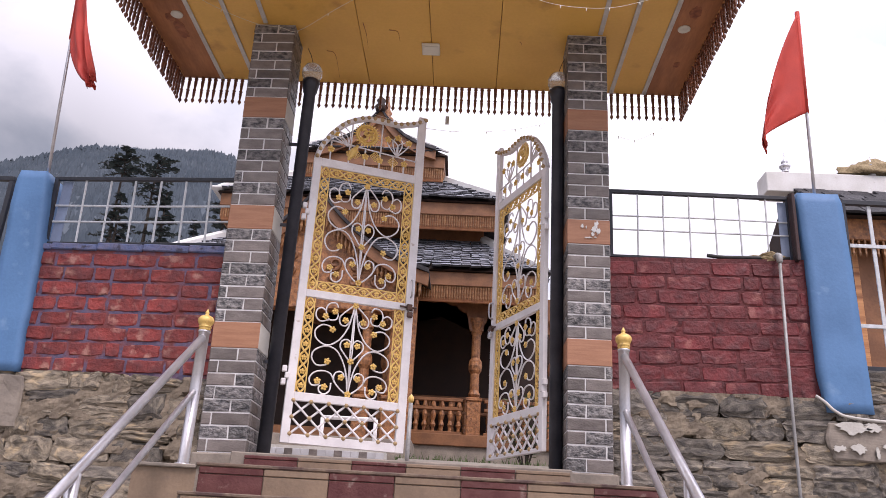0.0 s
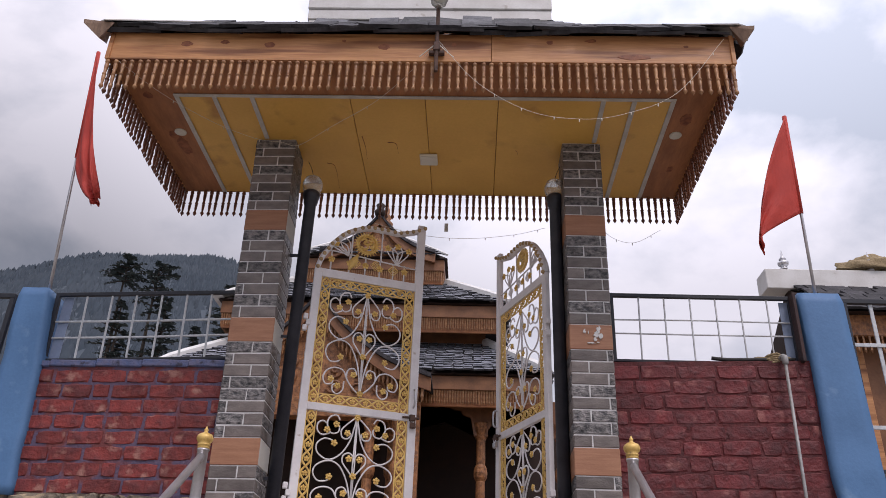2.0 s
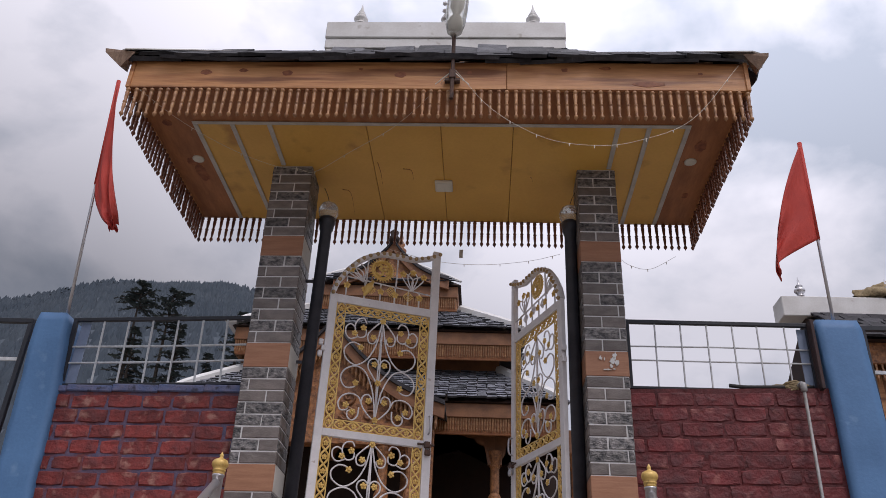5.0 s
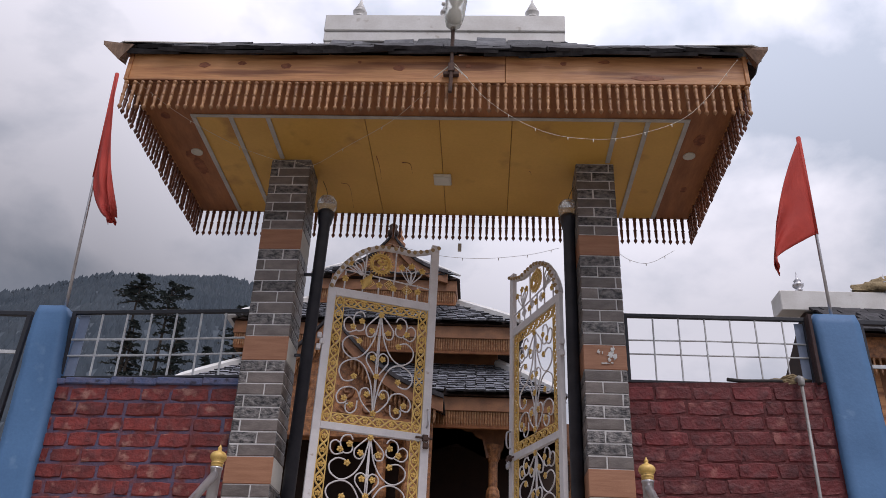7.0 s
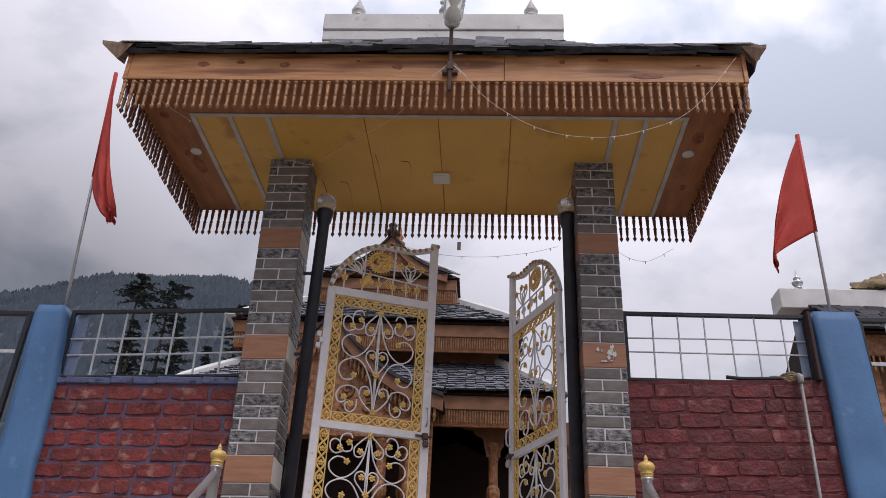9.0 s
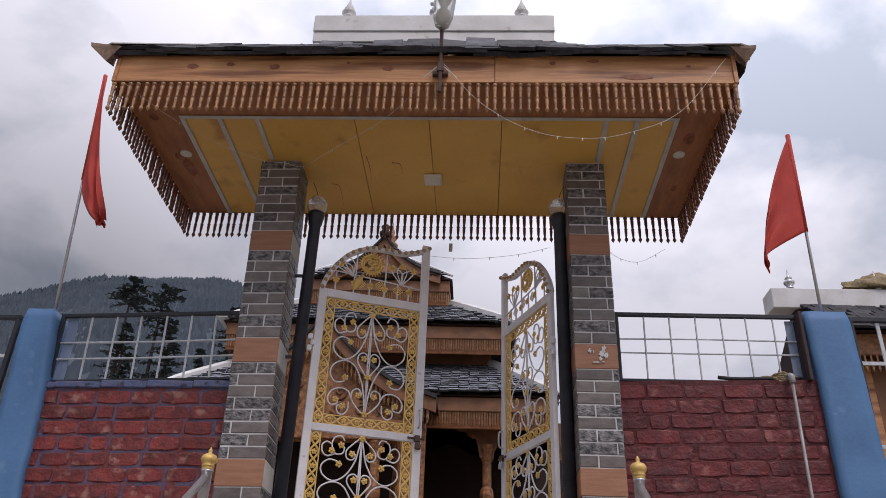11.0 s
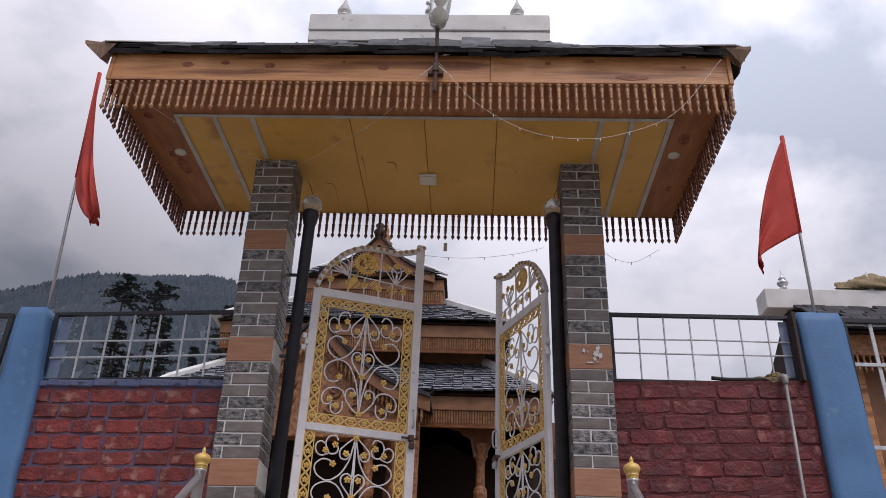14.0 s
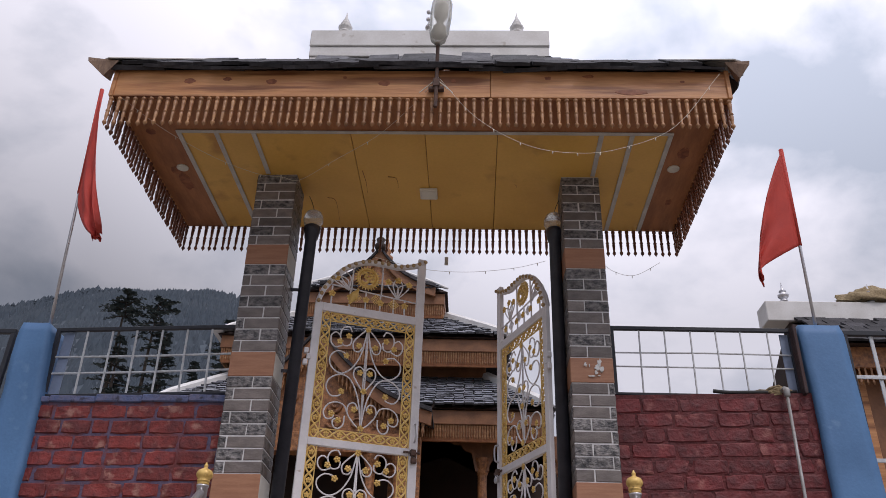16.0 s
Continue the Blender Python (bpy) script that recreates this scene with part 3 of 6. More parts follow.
def fence(name, x0, x1, z0, z1, hz, step, label, first=0.26, thick=0.0095, lean=0.0):
    mid, zm = (x0 + x1) / 2, (z0 + z1) / 2
    r = root(name, pose(mid, 0.2, zm, 0, lean, 0), label, "fence", "wire fences on the wall")
    x0, x1, z0, z1, hz = x0 - mid, x1 - mid, z0 - zm, z1 - zm, [z - zm for z in hz]
    for a, b, c, d in ((x0, x1, z1 - 0.032, z1), (x0, x1, z0, z0 + 0.022)):
        bm = bmesh.new()
        box(bm, a, b, -0.016, 0.016, c, d, bevel=0.003)
        put("frame_bar", bm, "rail_metal", r)
    for a in (x0, x1 - 0.034):
        bm = bmesh.new()
        box(bm, a, a + 0.034, -0.017, 0.017, z0, z1, bevel=0.003)
        put("frame_bar", bm, "rail_metal", r)
    k = x0 + first
    while k < x1 - 0.04:
        bm = bmesh.new()
        tube(bm, [(k + rng.uniform(-0.006, 0.006), 0, z0), (k + rng.uniform(-0.006, 0.006), 0, z1 - 0.01)], thick, 6)
        put("wire", bm, "mesh_white", r)
        k += step
    for z in hz:
        bm = bmesh.new()
        tube(bm, [(x0, 0.012, z + rng.uniform(-0.006, 0.006)), ((x0 + x1) / 2, 0.012, z + rng.uniform(-0.008, 0.004)), (x1, 0.012, z + rng.uniform(-0.006, 0.006))], thick, 6)
        put("wire", bm, "mesh_white", r)
    return r


fence("wire_fence", -3.045, -1.47, 1.605, 2.207, (1.955, 1.817), 0.2085, "white wire mesh in a dark steel frame on the blue coping", 0.266, 0.0095, -2.2)
fence("wire_fence", 1.53, 3.0, 1.69, 2.28, (2.06, 1.938), 0.2056, "white wire mesh in a dark steel frame on the maroon wall", 0.237, 0.007)

def far_wall(name, x0, x1, label):
    w = root(name, pose(0, 0, 0), label, "wall", kind="structure")
    bm = bmesh.new()
    box(bm, x0, x1, 0.15, 0.44, -2.02, 0.86)
    put("rubble_backing", bm, "mortar", w)
    return w


def tall_fence(x0, x1, label):
    """Flat white bars in a dark frame that reaches down to the low wall."""
    tall = root("tall_fence", pose(0, 0.22, 0), label, "fence", "tall fences beyond the posts")
    for z in (0.87, 2.13 if x0 < 0 else 2.24):
        bm = bmesh.new()
        box(bm, x0, x1, -0.02, 0.02, z, z + 0.04, bevel=0.003)
        put("frame_bar", bm, "rail_metal", tall)
    top = 2.13 if x0 < 0 else 2.24
    for x in (x0, x1 - 0.04):
        bm = bmesh.new()
        box(bm, x, x + 0.04, -0.02, 0.02, 0.91, top, bevel=0.003)
        put("frame_bar", bm, "rail_metal", tall)
    for z in (1.21, 1.79 if x0 < 0 else 1.87):
        bm = bmesh.new()
        box(bm, x0 + 0.04, x1 - 0.04, -0.012, 0.0, z, z + 0.03, bevel=0.002)
        put("flat_bar", bm, "mesh_white", tall)
    for k in range(9):
        x = 3.62 + 0.42 * k
        x = -x - 0.12 if x0 < 0 else x
        bm = bmesh.new()
        box(bm, x, x + 0.03, 0.0005, 0.012, 0.91, top, bevel=0.002)
        put("flat_bar", bm, "mesh_white", tall)


wall_far = far_wall("wall_far_east", 3.25, 8.0, "low grey rubble wall under a tall wire fence")
wall_far_l = far_wall("wall_far_west", -8.0, -3.3, "low rubble wall under a tall barred fence")
tall_fence(3.4, 7.6, "tall fence of flat white bars in front of the pavilion")
tall_fence(-7.6, -3.41, "tall fence of flat white bars before the hillside")


# ---- fittings on the walls ----
r = root("water_pipe", pose(2.81, 0.075, 0), "grey standing pipe with an elbow against maroon brick", "pipe")
bm = bmesh.new()
tube(bm, [(0, 0, -2.0), (0.0, 0, 0.6), (0.012, 0, 1.70)], 0.0125, 10)
put("pipe", bm, "galvanised", r, smooth=True)
bm = bmesh.new()
lathe(bm, [(0.018, 1.66), (0.024, 1.67), (0.026, 1.71), (0.02, 1.73)], 12, Matrix.Translation((0.012, 0, 0)))
tube(bm, smooth_line([(0.012, 0, 1.71), (0.012, 0.03, 1.735), (0.012, 0.1, 1.735)], 4), 0.019, 10)
put("elbow", bm, "galvanised", r, smooth=True)
bm = bmesh.new()
for k in range(7):
    q = [(2.80 + 0.11 * math.cos(a) * (1 + 0.1 * k % 0.3) + rng.uniform(-0.02, 0.02), 0.25 + 0.09 * math.sin(a) + rng.uniform(-0.01, 0.01), 1.7 + 0.011 * k + 0.012 * math.sin(3 * a + k)) for a in (j * math.pi / 6 for j in range(12))]
    tube(bm, q, 0.011, 5, True)
tagged(put("rope_coil", bm, "rope", None, "", True), "coil of straw coloured rope on the wall top", "rope")
bm = bmesh.new()
tube(bm, smooth_line([(2.3, 0.185, 1.735), (2.42, 0.175, 1.722), (2.6, 0.18, 1.728), (2.72, 0.185, 1.733), (2.95, 0.2, 1.745)], 5), 0.016, 6)
tagged(put("cable", bm, "rubber", None, "", True), "black corrugated cable lying on the maroon wall", "cable")
bm = bmesh.new()
tube(bm, smooth_line([(3.0, 0.1, 0.645), (3.05, 0.08, 0.6), (3.12, 0.07, 0.53), (3.22, 0.07, 0.495), (3.5, 0.07, 0.475), (4.2, 0.08, 0.46), (5.0, 0.09, 0.45)], 5), 0.012, 8)
tagged(put("conduit", bm, "grey_trim", None, "", True), "cream plastic conduit under the blue post", "conduit")
for x, zb, zt in ((-2.955, 1.61, 2.15), (2.945, 1.7, 2.24)):
    bm = bmesh.new()
    box(bm, x - 0.042, x + 0.042, 0.222, 0.232, zb, zt, bevel=0.002)
    tagged(put("end_plate", bm, "pale_sheet"), "thin pale blue metal plate beside a blue post", "plate", "plates at the fence ends")


bm = bmesh.new()
box(bm, 2.972, 3.0, 0.1, 0.2, 1.7, 2.275, bevel=0.004)
tagged(put("angle_iron", bm, "dark_rust"), "rusty angle iron against a blue post", "angle iron")
ledge = root("plaster_ledge", pose(0, 0, 0), "cracked cement ledge with flaking whitewash", "ledge")
bm = bmesh.new()
box(bm, 3.06, 5.2, 0.085, 0.16, 0.19, 0.455, bevel=0.012)
bmesh.ops.subdivide_edges(bm, edges=[e for e in bm.edges if e.calc_length() > 0.2], cuts=14, use_grid_fill=True)
for v in bm.verts:
    v.co += Vector((0.04, 0.01, 0.01)) * noise.noise(v.co * 6.0) + Vector((0.015, 0.006, 0.012)) * noise.noise(v.co * 21.0)
put("cement", bm, "concrete", ledge)
slab_bm = bmesh.new()
box(slab_bm, -3.35, -2.87, 0.09, 0.16, 0.08, 0.5, bevel=0.015)
bmesh.ops.subdivide_edges(slab_bm, edges=[e for e in slab_bm.edges if e.calc_length() > 0.15], cuts=9, use_grid_fill=True)
for v in slab_bm.verts:
    v.co += Vector((0.05, 0.016, 0.05)) * noise.noise(v.co * 6.0) + Vector((0.015, 0.006, 0.012)) * noise.noise(v.co * 21.0)
tagged(put("plaster_slab", slab_bm, "concrete"), "rough cement plaster below a blue post", "plaster")
lr = random.Random(14)
for cx, cz, w, h in ((3.23, 0.425, 0.15, 0.062), (3.36, 0.43, 0.09, 0.04), (3.12, 0.27, 0.06, 0.03), (3.26, 0.275, 0.07, 0.04), (3.5, 0.3, 0.09, 0.03), (3.38, 0.25, 0.02, 0.05)):
    bm = bmesh.new()
    prism(bm, [(cx + w * (0.75 + 0.5 * noise.noise(Vector((2.2 * math.cos(a), 2.2 * math.sin(a), 9 * cx))) + lr.uniform(-0.07, 0.07)) * math.cos(a), min(0.46, cz + h * (0.75 + 0.6 * noise.noise(Vector((2.2 * math.cos(a), 2.2 * math.sin(a), 5 * cx))) + lr.uniform(-0.07, 0.07)) * math.sin(a))) for a in (k * math.pi / 20 for k in range(40))], 0.066, 0.074)
    put("whitewash", bm, "stucco", ledge, "flaking patch of whitewash")


def flag(x, z0, z1, lean, attach, tip, seed, label, belly=-0.17):
    r = root("flag", pose(x, 0.15, z0), label, "flag", "red flags on the posts")
    h = z1 - z0
    hoist = lambda u: Vector((lean * (u * attach + h - attach) / h, 0, h - attach + u * attach))
    bm = bmesh.new()
    tube(bm, [(0, 0, -0.05), (lean * 0.5, 0, h * 0.5), (lean, 0, h)], 0.013, 10)
    put("flag_pole", bm, "steel", r, "thin grey steel pole", True)
    bm = bmesh.new()
    nu, nv = 26, 18
    tip = Vector(tip)
    grid = []
    rr = random.Random(seed)
    ph = rr.uniform(0, 6)
    for i in range(nu + 1):
        row = []
        for j in range(nv + 1):
            u, v = i / nu, j / nv
            a = hoist(u)
            c = hoist(0) + tip + Vector((0, 0, 0.10 * u))
            p = a.lerp(c, v)
            sag = 4 * v * (1 - v)
            fold = math.sin(9 * u + 5 * v + ph) * 0.045 * v + math.sin(17 * u - 3 * v + ph) * 0.018 * v
            p += Vector((0.25 * fold + belly * sag * (1 - 0.5 * u), fold * (1.0 if j else 0.0), -0.05 * sag))
            if j == nv:
                p.z -= rr.uniform(0, 0.05)
            p.y -= 0.014
            row.append(bm.verts.new(p))
        grid.append(row)
    for i in range(nu):
        for j in range(nv):
            bm.faces.new((grid[i][j], grid[i + 1][j], grid[i + 1][j + 1], grid[i][j + 1]))
    cloth = put("cloth", bm, "flag_red", r, "red cotton cloth with frayed edge", True)
    cloth.modifiers.new("thickness", "SOLIDIFY").thickness = 0.004
    bm = bmesh.new()
    tube(bm, [hoist(0) + Vector((0, 0, 0)), hoist(1) + Vector((0, 0, 0.015))], 0.02, 8)
    put("sleeve", bm, "flag_red", r, "", True)
    return r


flag(-3.1, 2.165, 4.72, -0.19, 1.22, (0.4, -0.2, -0.6), 2, "limp red flag on a grey pole above a blue post", -0.05)
flag(3.18, 2.28, 4.04, 0.03, 1.0, (-0.42, -0.14, -0.44), 7, "drooping red flag on a grey pole above a blue post")

# ---- gate pillars ----
def pillar(x0, x1, lean, bond, label):
    w, d, top = x1 - x0, 0.34, SOF - 0.002
    r = root("gate_pillar", pose((x0 + x1) / 2, d / 2, 0, 0, lean, 0), label, "pillar", "pillars of the gate")
    hw, hd = w / 2, d / 2
    bm = bmesh.new()
    box(bm, -hw + 0.006, hw - 0.006, -hd + 0.006, hd - 0.006, -0.12, top)
    put("core", bm, "grout", r)
    bm = bmesh.new()
    box(bm, -hw - 0.03, hw + 0.03, -hd - 0.03, hd + 0.03, -0.15, -0.004, bevel=0.012)
    put("footing", bm, "concrete", r)
    rr = random.Random(int(x0 * 100))
    bands = [(0.76, 0.96), (1.715, 1.92), (2.71, 2.905)]
    faces = ((pose(0, -hd + 0.012, 0), w), (pose(hw - 0.012, 0, 0, 0, 0, 90), d), (pose(-hw + 0.012, 0, 0, 0, 0, -90), d))
    pool = {}

    def piece(kind, wd, h, depth, mat, m):
        key = (kind, mat, round(wd, 3), round(h, 3), rr.randrange(3))
        if key not in pool:
            pool[key] = piece_mesh(kind, wd, h, depth, mat, 0.004, rr, 0.0035 if mat == "slate_rough" else 0.001 if kind == "stone_tile" else 0.0)
        share(kind, pool[key], r, m)

    spans = [(0.0, 0.76, 8), (0.96, 1.715, 8), (1.92, 2.71, 8), (2.905, top, 8)]
    for m, fw in faces:
        for z0, z1 in bands:
            if fw == w:
                piece("wood_tile", fw - 0.001, z1 - z0 - 0.004, 0.013, "wood_tile", m @ pose(0, 0, (z0 + z1) / 2))
            else:
                piece("wood_tile", fw - 0.03, z1 - z0 - 0.004, 0.013, "stucco" if x0 < 0 else "wood_tile", m @ pose(0, 0, (z0 + z1) / 2))
        for z0, z1, n in spans:
            h = (z1 - z0) / n
            for k in range(n):
                cut = round(fw * bond[k % 2] * 100) / 100 + rr.choice((-0.004, 0.0, 0.004))
                for a, b in ((-fw / 2, -fw / 2 + cut), (-fw / 2 + cut, fw / 2)):
                    piece("stone_tile", b - a - 0.011, h - 0.0115, 0.012, "slate_rough" if (k % 3 == 1) != (rr.random() < 0.2) else "slate_tile", m @ pose((a + b) / 2, 0, z0 + h * (k + 0.5)))
    return r


pillar(-1.455, -1.10, -1.15, (0.2, 0.58), "gate pillar clad in grey split stone with terracotta wood bands")
pillar(1.175, 1.507, 0.0, (0.42, 0.83), "gate pillar clad in grey split stone, one band peeling")


# paint torn from one band
right_pillar = [o for o in scene.objects if o.name.startswith("gate_pillar") and not o.parent][-1]
for cx, cz, w, h, seed in ((0.06, 1.875, 0.02, 0.04, 1), (0.04, 1.84, 0.028, 0.03, 4), (0.072, 1.815, 0.02, 0.035, 5), (0.03, 1.795, 0.014, 0.02, 6), (-0.05, 1.86, 0.012, 0.025, 2), (-0.02, 1.85, 0.006, 0.02, 7), (0.0, 1.765, 0.035, 0.008, 3), (0.05, 1.77, 0.02, 0.006, 8)):
    pr = random.Random(seed)
    bm = bmesh.new()
    prism(bm, [(cx + w * pr.uniform(0.35, 1.2) * math.cos(a), cz + h * pr.uniform(0.35, 1.2) * math.sin(a)) for a in (k * math.pi / 7 for k in range(14))], -0.182, -0.174)
    put("torn_patch", bm, "roof_paint", right_pillar, "white torn patch of facing")


# ---- steel gate posts with globe lamps ----
def gate_pole(x, side, label):
    r = root("gate_lamp_post", pose(x, 0.25, -0.012), label, "lamp post", "black posts that carry the gate")
    bm = bmesh.new()
    lathe(bm, [(0.051, 0), (0.051, 3.12), (0.06, 3.125), (0.066, 3.17), (0.075, 3.2), (0.075, 3.235), (0.06, 3.25)], 20)
    put("post", bm, "black_metal", r, smooth=True)
    bm = bmesh.new()
    lathe(bm, [(0.058, 3.245), (0.078, 3.265), (0.09, 3.305), (0.088, 3.345), (0.07, 3.385), (0.04, 3.405), (0.01, 3.41)], 20)
    put("globe", bm, "glass", r, "cloudy glass globe", True)
    bm = bmesh.new()
    tube(bm, smooth_line([(side * 0.06, -0.02, 3.56), (side * 0.03, -0.01, 3.5), (side * 0.01, 0.0, 3.44), (0.0, 0.0, 3.405)], 4), 0.003, 5)
    put("lamp_wire", bm, "rubber", r, "thin dark lamp wire", True)
    for z in (0.72, 1.86, 2.6):
        bm = bmesh.new()
        box(bm, min(0, side * 0.14), max(0, side * 0.14), -0.01, 0.01, z, z + 0.022)
        put("bracket", bm, "black_metal", r)
    return r


gate_pole(-1.035, -1, "black steel post with glass globe lamp by the gate")
gate_pole(1.125, 1, "black steel post with glass globe lamp by the gate")


# ---- gate leaves ----
def flower_mesh():
    bm = bmesh.new()
    for k in range(5):
        a = 2 * math.pi * k / 5 + 0.3
        blob(bm, (0.017 * math.cos(a), 0, 0.017 * math.sin(a)), 0.0125, None, 1, (1, 0.55, 1))
    blob(bm, (0, -0.005, 0), 0.011, None, 1, (1, 0.9, 1))
    me = bpy.data.meshes.new("flower")
    bm.to_mesh(me)
    bm.free()
    me.materials.append(M["gold_paint"])
    return me


def ball_mesh(r, name, mat="gold_paint"):
    bm = bmesh.new()
    blob(bm, (0, 0, 0), r, None, 2)
    me = bpy.data.meshes.new(name)
    bm.to_mesh(me)
    bm.free()
    me.polygons.foreach_set("use_smooth", [True] * len(me.polygons))
    me.materials.append(M[mat])
    return me


FLOWER, STUD, BOSS = flower_mesh(), ball_mesh(0.0175, "stud", "bronze_paint"), ball_mesh(0.0185, "stud", "bronze_paint")
# half of one scroll panel: outward 0 to 1, upward 0 to 1
SCROLLS = [
    [(0.0, 0.985), (0.06, 0.86), (0.14, 0.72), (0.34, 0.58), (0.62, 0.515), (0.88, 0.57), (0.93, 0.66), (0.76, 0.725), (0.55, 0.71), (0.5, 0.66)],
    [(0.0, 0.985), (0.2, 0.91), (0.36, 0.83), (0.33, 0.755), (0.2, 0.745), (0.13, 0.79), (0.2, 0.82)],
    [(0.42, 0.93), (0.5, 0.975), (0.66, 0.955), (0.72, 0.88), (0.62, 0.79), (0.45, 0.80), (0.42, 0.86), (0.52, 0.89)],
    [(0.72, 0.88), (0.84, 0.905), (0.95, 0.87), (0.94, 0.80), (0.82, 0.76), (0.64, 0.785)],
    [(0.0, 0.36), (0.16, 0.44), (0.28, 0.51), (0.26, 0.575), (0.13, 0.60), (0.03, 0.565), (0.0, 0.5)],
    [(0.0, 0.02), (0.06, 0.2), (0.16, 0.34), (0.36, 0.47), (0.62, 0.505), (0.88, 0.455), (0.95, 0.375), (0.82, 0.3), (0.6, 0.31), (0.55, 0.36)],
    [(0.0, 0.02), (0.2, 0.08), (0.36, 0.16), (0.34, 0.235), (0.2, 0.255), (0.12, 0.21), (0.19, 0.175)],
    [(0.36, 0.16), (0.46, 0.225), (0.66, 0.245), (0.86, 0.215), (0.95, 0.15), (0.88, 0.09), (0.72, 0.1), (0.7, 0.15)],
    [(0.42, 0.13), (0.44, 0.05), (0.56, 0.01), (0.68, 0.03), (0.7, 0.08), (0.6, 0.1)],
]
FLOWERS = [(0.52, 0.685), (0.22, 0.80), (0.5, 0.88), (0.72, 0.815), (0.13, 0.54), (0.57, 0.345), (0.2, 0.195), (0.76, 0.135), (0.58, 0.08)]
ARCH = [(0, 0.05), (0.02, 0.12), (0.045, 0.18), (0.08, 0.235), (0.11, 0.285), (0.15, 0.33), (0.2, 0.385), (0.25, 0.425), (0.31, 0.46), (0.38, 0.49), (0.44, 0.508), (0.5, 0.512),
        (0.57, 0.512), (0.63, 0.512), (0.7, 0.508), (0.76, 0.51), (0.82, 0.528), (0.88, 0.545), (0.94, 0.57), (1, 0.6)]
W, ZT = 0.957, 2.49


def gate_leaf(s, m, label, ZB=0.12):
    """One leaf, hinge at the origin, reaching to s * W along x."""
    r = root("gate_leaf", m, label, "gate", "leaves of the open gate")
    X = lambda u: s * u
    c0, c1 = 0.065, W - 0.07

    def bar(name, a, b, z0, z1, y=0.02, mat="white_metal"):
        bm = bmesh.new()
        box(bm, min(X(a), X(b)), max(X(a), X(b)), -y, y, z0, z1, bevel=0.003)
        return put(name, bm, mat, r)

    bar("hinge_stile", 0.0, c0, ZB, ZT)
    free = bar("free_stile", c1, W, ZB, ZT + 0.585)
    for name, z0, z1 in (("bottom_rail", ZB, 0.19), ("lower_rail", 0.44, 0.505), ("middle_rail", 1.265, 1.325), ("top_rail", 2.415, ZT)):
        bar(name, c0, c1, z0, z1, 0.018)

    # scroll panels with gold borders
    for z0, z1, full in ((0.505, 1.265, False), (1.325, 2.415, True)):
        bw = 0.086
        strips = [(c0, c0 + bw, z0, z1, True), (c1 - bw, c1, z0, z1, True)]
        if full:
            strips += [(c0 + bw, c1 - bw, z0, z0 + bw, False), (c0 + bw, c1 - bw, z1 - bw, z1, False)]
        for a, b, p, q, upright in strips:
            bm = bmesh.new()
            length = q - p if upright else b - a
            n = max(2, round(length / 0.104))
            e = length / n
            wide = b - a if upright else q - p

            def at(along, across):
                return (X(a + across), 0, p + along) if upright else (X(a + along), 0, p + across)

            for off in (0.005, wide - 0.005):
                tube(bm, [at(0, off), at(length, off)], 0.0055, 4)
            for k in range(n):
                mid = Vector(at(e * (k + 0.5), wide / 2))
                for j in range(5):
                    g = j * math.pi * 0.4 + 0.3
                    blob(bm, mid + Vector((0.0145 * math.cos(g), -0.008, 0.0145 * math.sin(g))), 0.0105, None, 1, (1, 0.5, 1))
                blob(bm, mid + Vector((0, -0.014, 0)), 0.0095, None, 1)
            for sg in (-1, 1):
                tube(bm, [at(length * q / (10 * n), wide / 2 + sg * 0.38 * wide * math.sin(math.pi * q / 10)) for q in range(10 * n + 1)], 0.0088, 5)
            put("border", bm, "gold_paint", r, "pierced gold painted border")
        h0, h1 = (z0 + bw, z1 - bw) if full else (z0, z1)
        mid, half = (c0 + c1) / 2, (c1 - c0) / 2 - bw
        bm = bmesh.new()
        for side in (-1, 1):
            for line in SCROLLS:
                pts = smooth_line([(X(mid + side * u * half), 0, h0 + v * (h1 - h0)) for u, v in line], 6)
                tube(bm, pts, 0.0064, 6)
        for dx in (-0.008, 0.008):
            tube(bm, [(X(mid), 0, h0), (X(mid + dx), 0, (h0 + h1) / 2), (X(mid), 0, h1)], 0.006, 6)
        put("scrollwork", bm, "white_metal", r, "twisted white painted iron scrolls", True)
        spots = [(sd * u, v) for u, v in FLOWERS for sd in (-1, 1)] + [(0, 0.97), (0, 0.37), (0, 0.03)]
        for u, v in spots:
            share("flower", FLOWER, r, pose(X(mid + u * half), -0.012, h0 + v * (h1 - h0), 0, rng.uniform(0, 70), 0))

    # lattice at the foot
    bm = bmesh.new()
    z0, z1, n = 0.19, 0.44, 6
    e = (c1 - c0) / n
    knots = set()
    for k in range(-2, n + 1):
        for sg in (-1, 1):
            a, b = (k * e, (k + 2) * e) if sg > 0 else ((k + 2) * e, k * e)
            seg = [(a + (b - a) * t / 4, t / 4) for t in range(5)]
            seg = [(u, v) for u, v in seg if -0.001 <= u <= n * e + 0.001]
            if len(seg) > 1:
                tube(bm, [(X(c0 + u), 0.006 * sg, z0 + v * (z1 - z0)) for u, v in (seg[0], seg[-1])], 0.0085, 6)
                knots |= {(round(u, 4), round(v, 4)) for u, v in seg[:: 2 if len(seg) % 2 else 1]}
    put("lattice", bm, "white_metal", r, "crossed white bars")
    for u, v in sorted(knots):
        share("stud", STUD, r, pose(X(c0 + u), -0.014, z0 + v * (z1 - z0)))

    # arched head
    arch = smooth_line([(X(0.02 + u * (W - 0.03)), 0, ZT - 0.045 + h) for u, h in ARCH], 3)
    bm = bmesh.new()
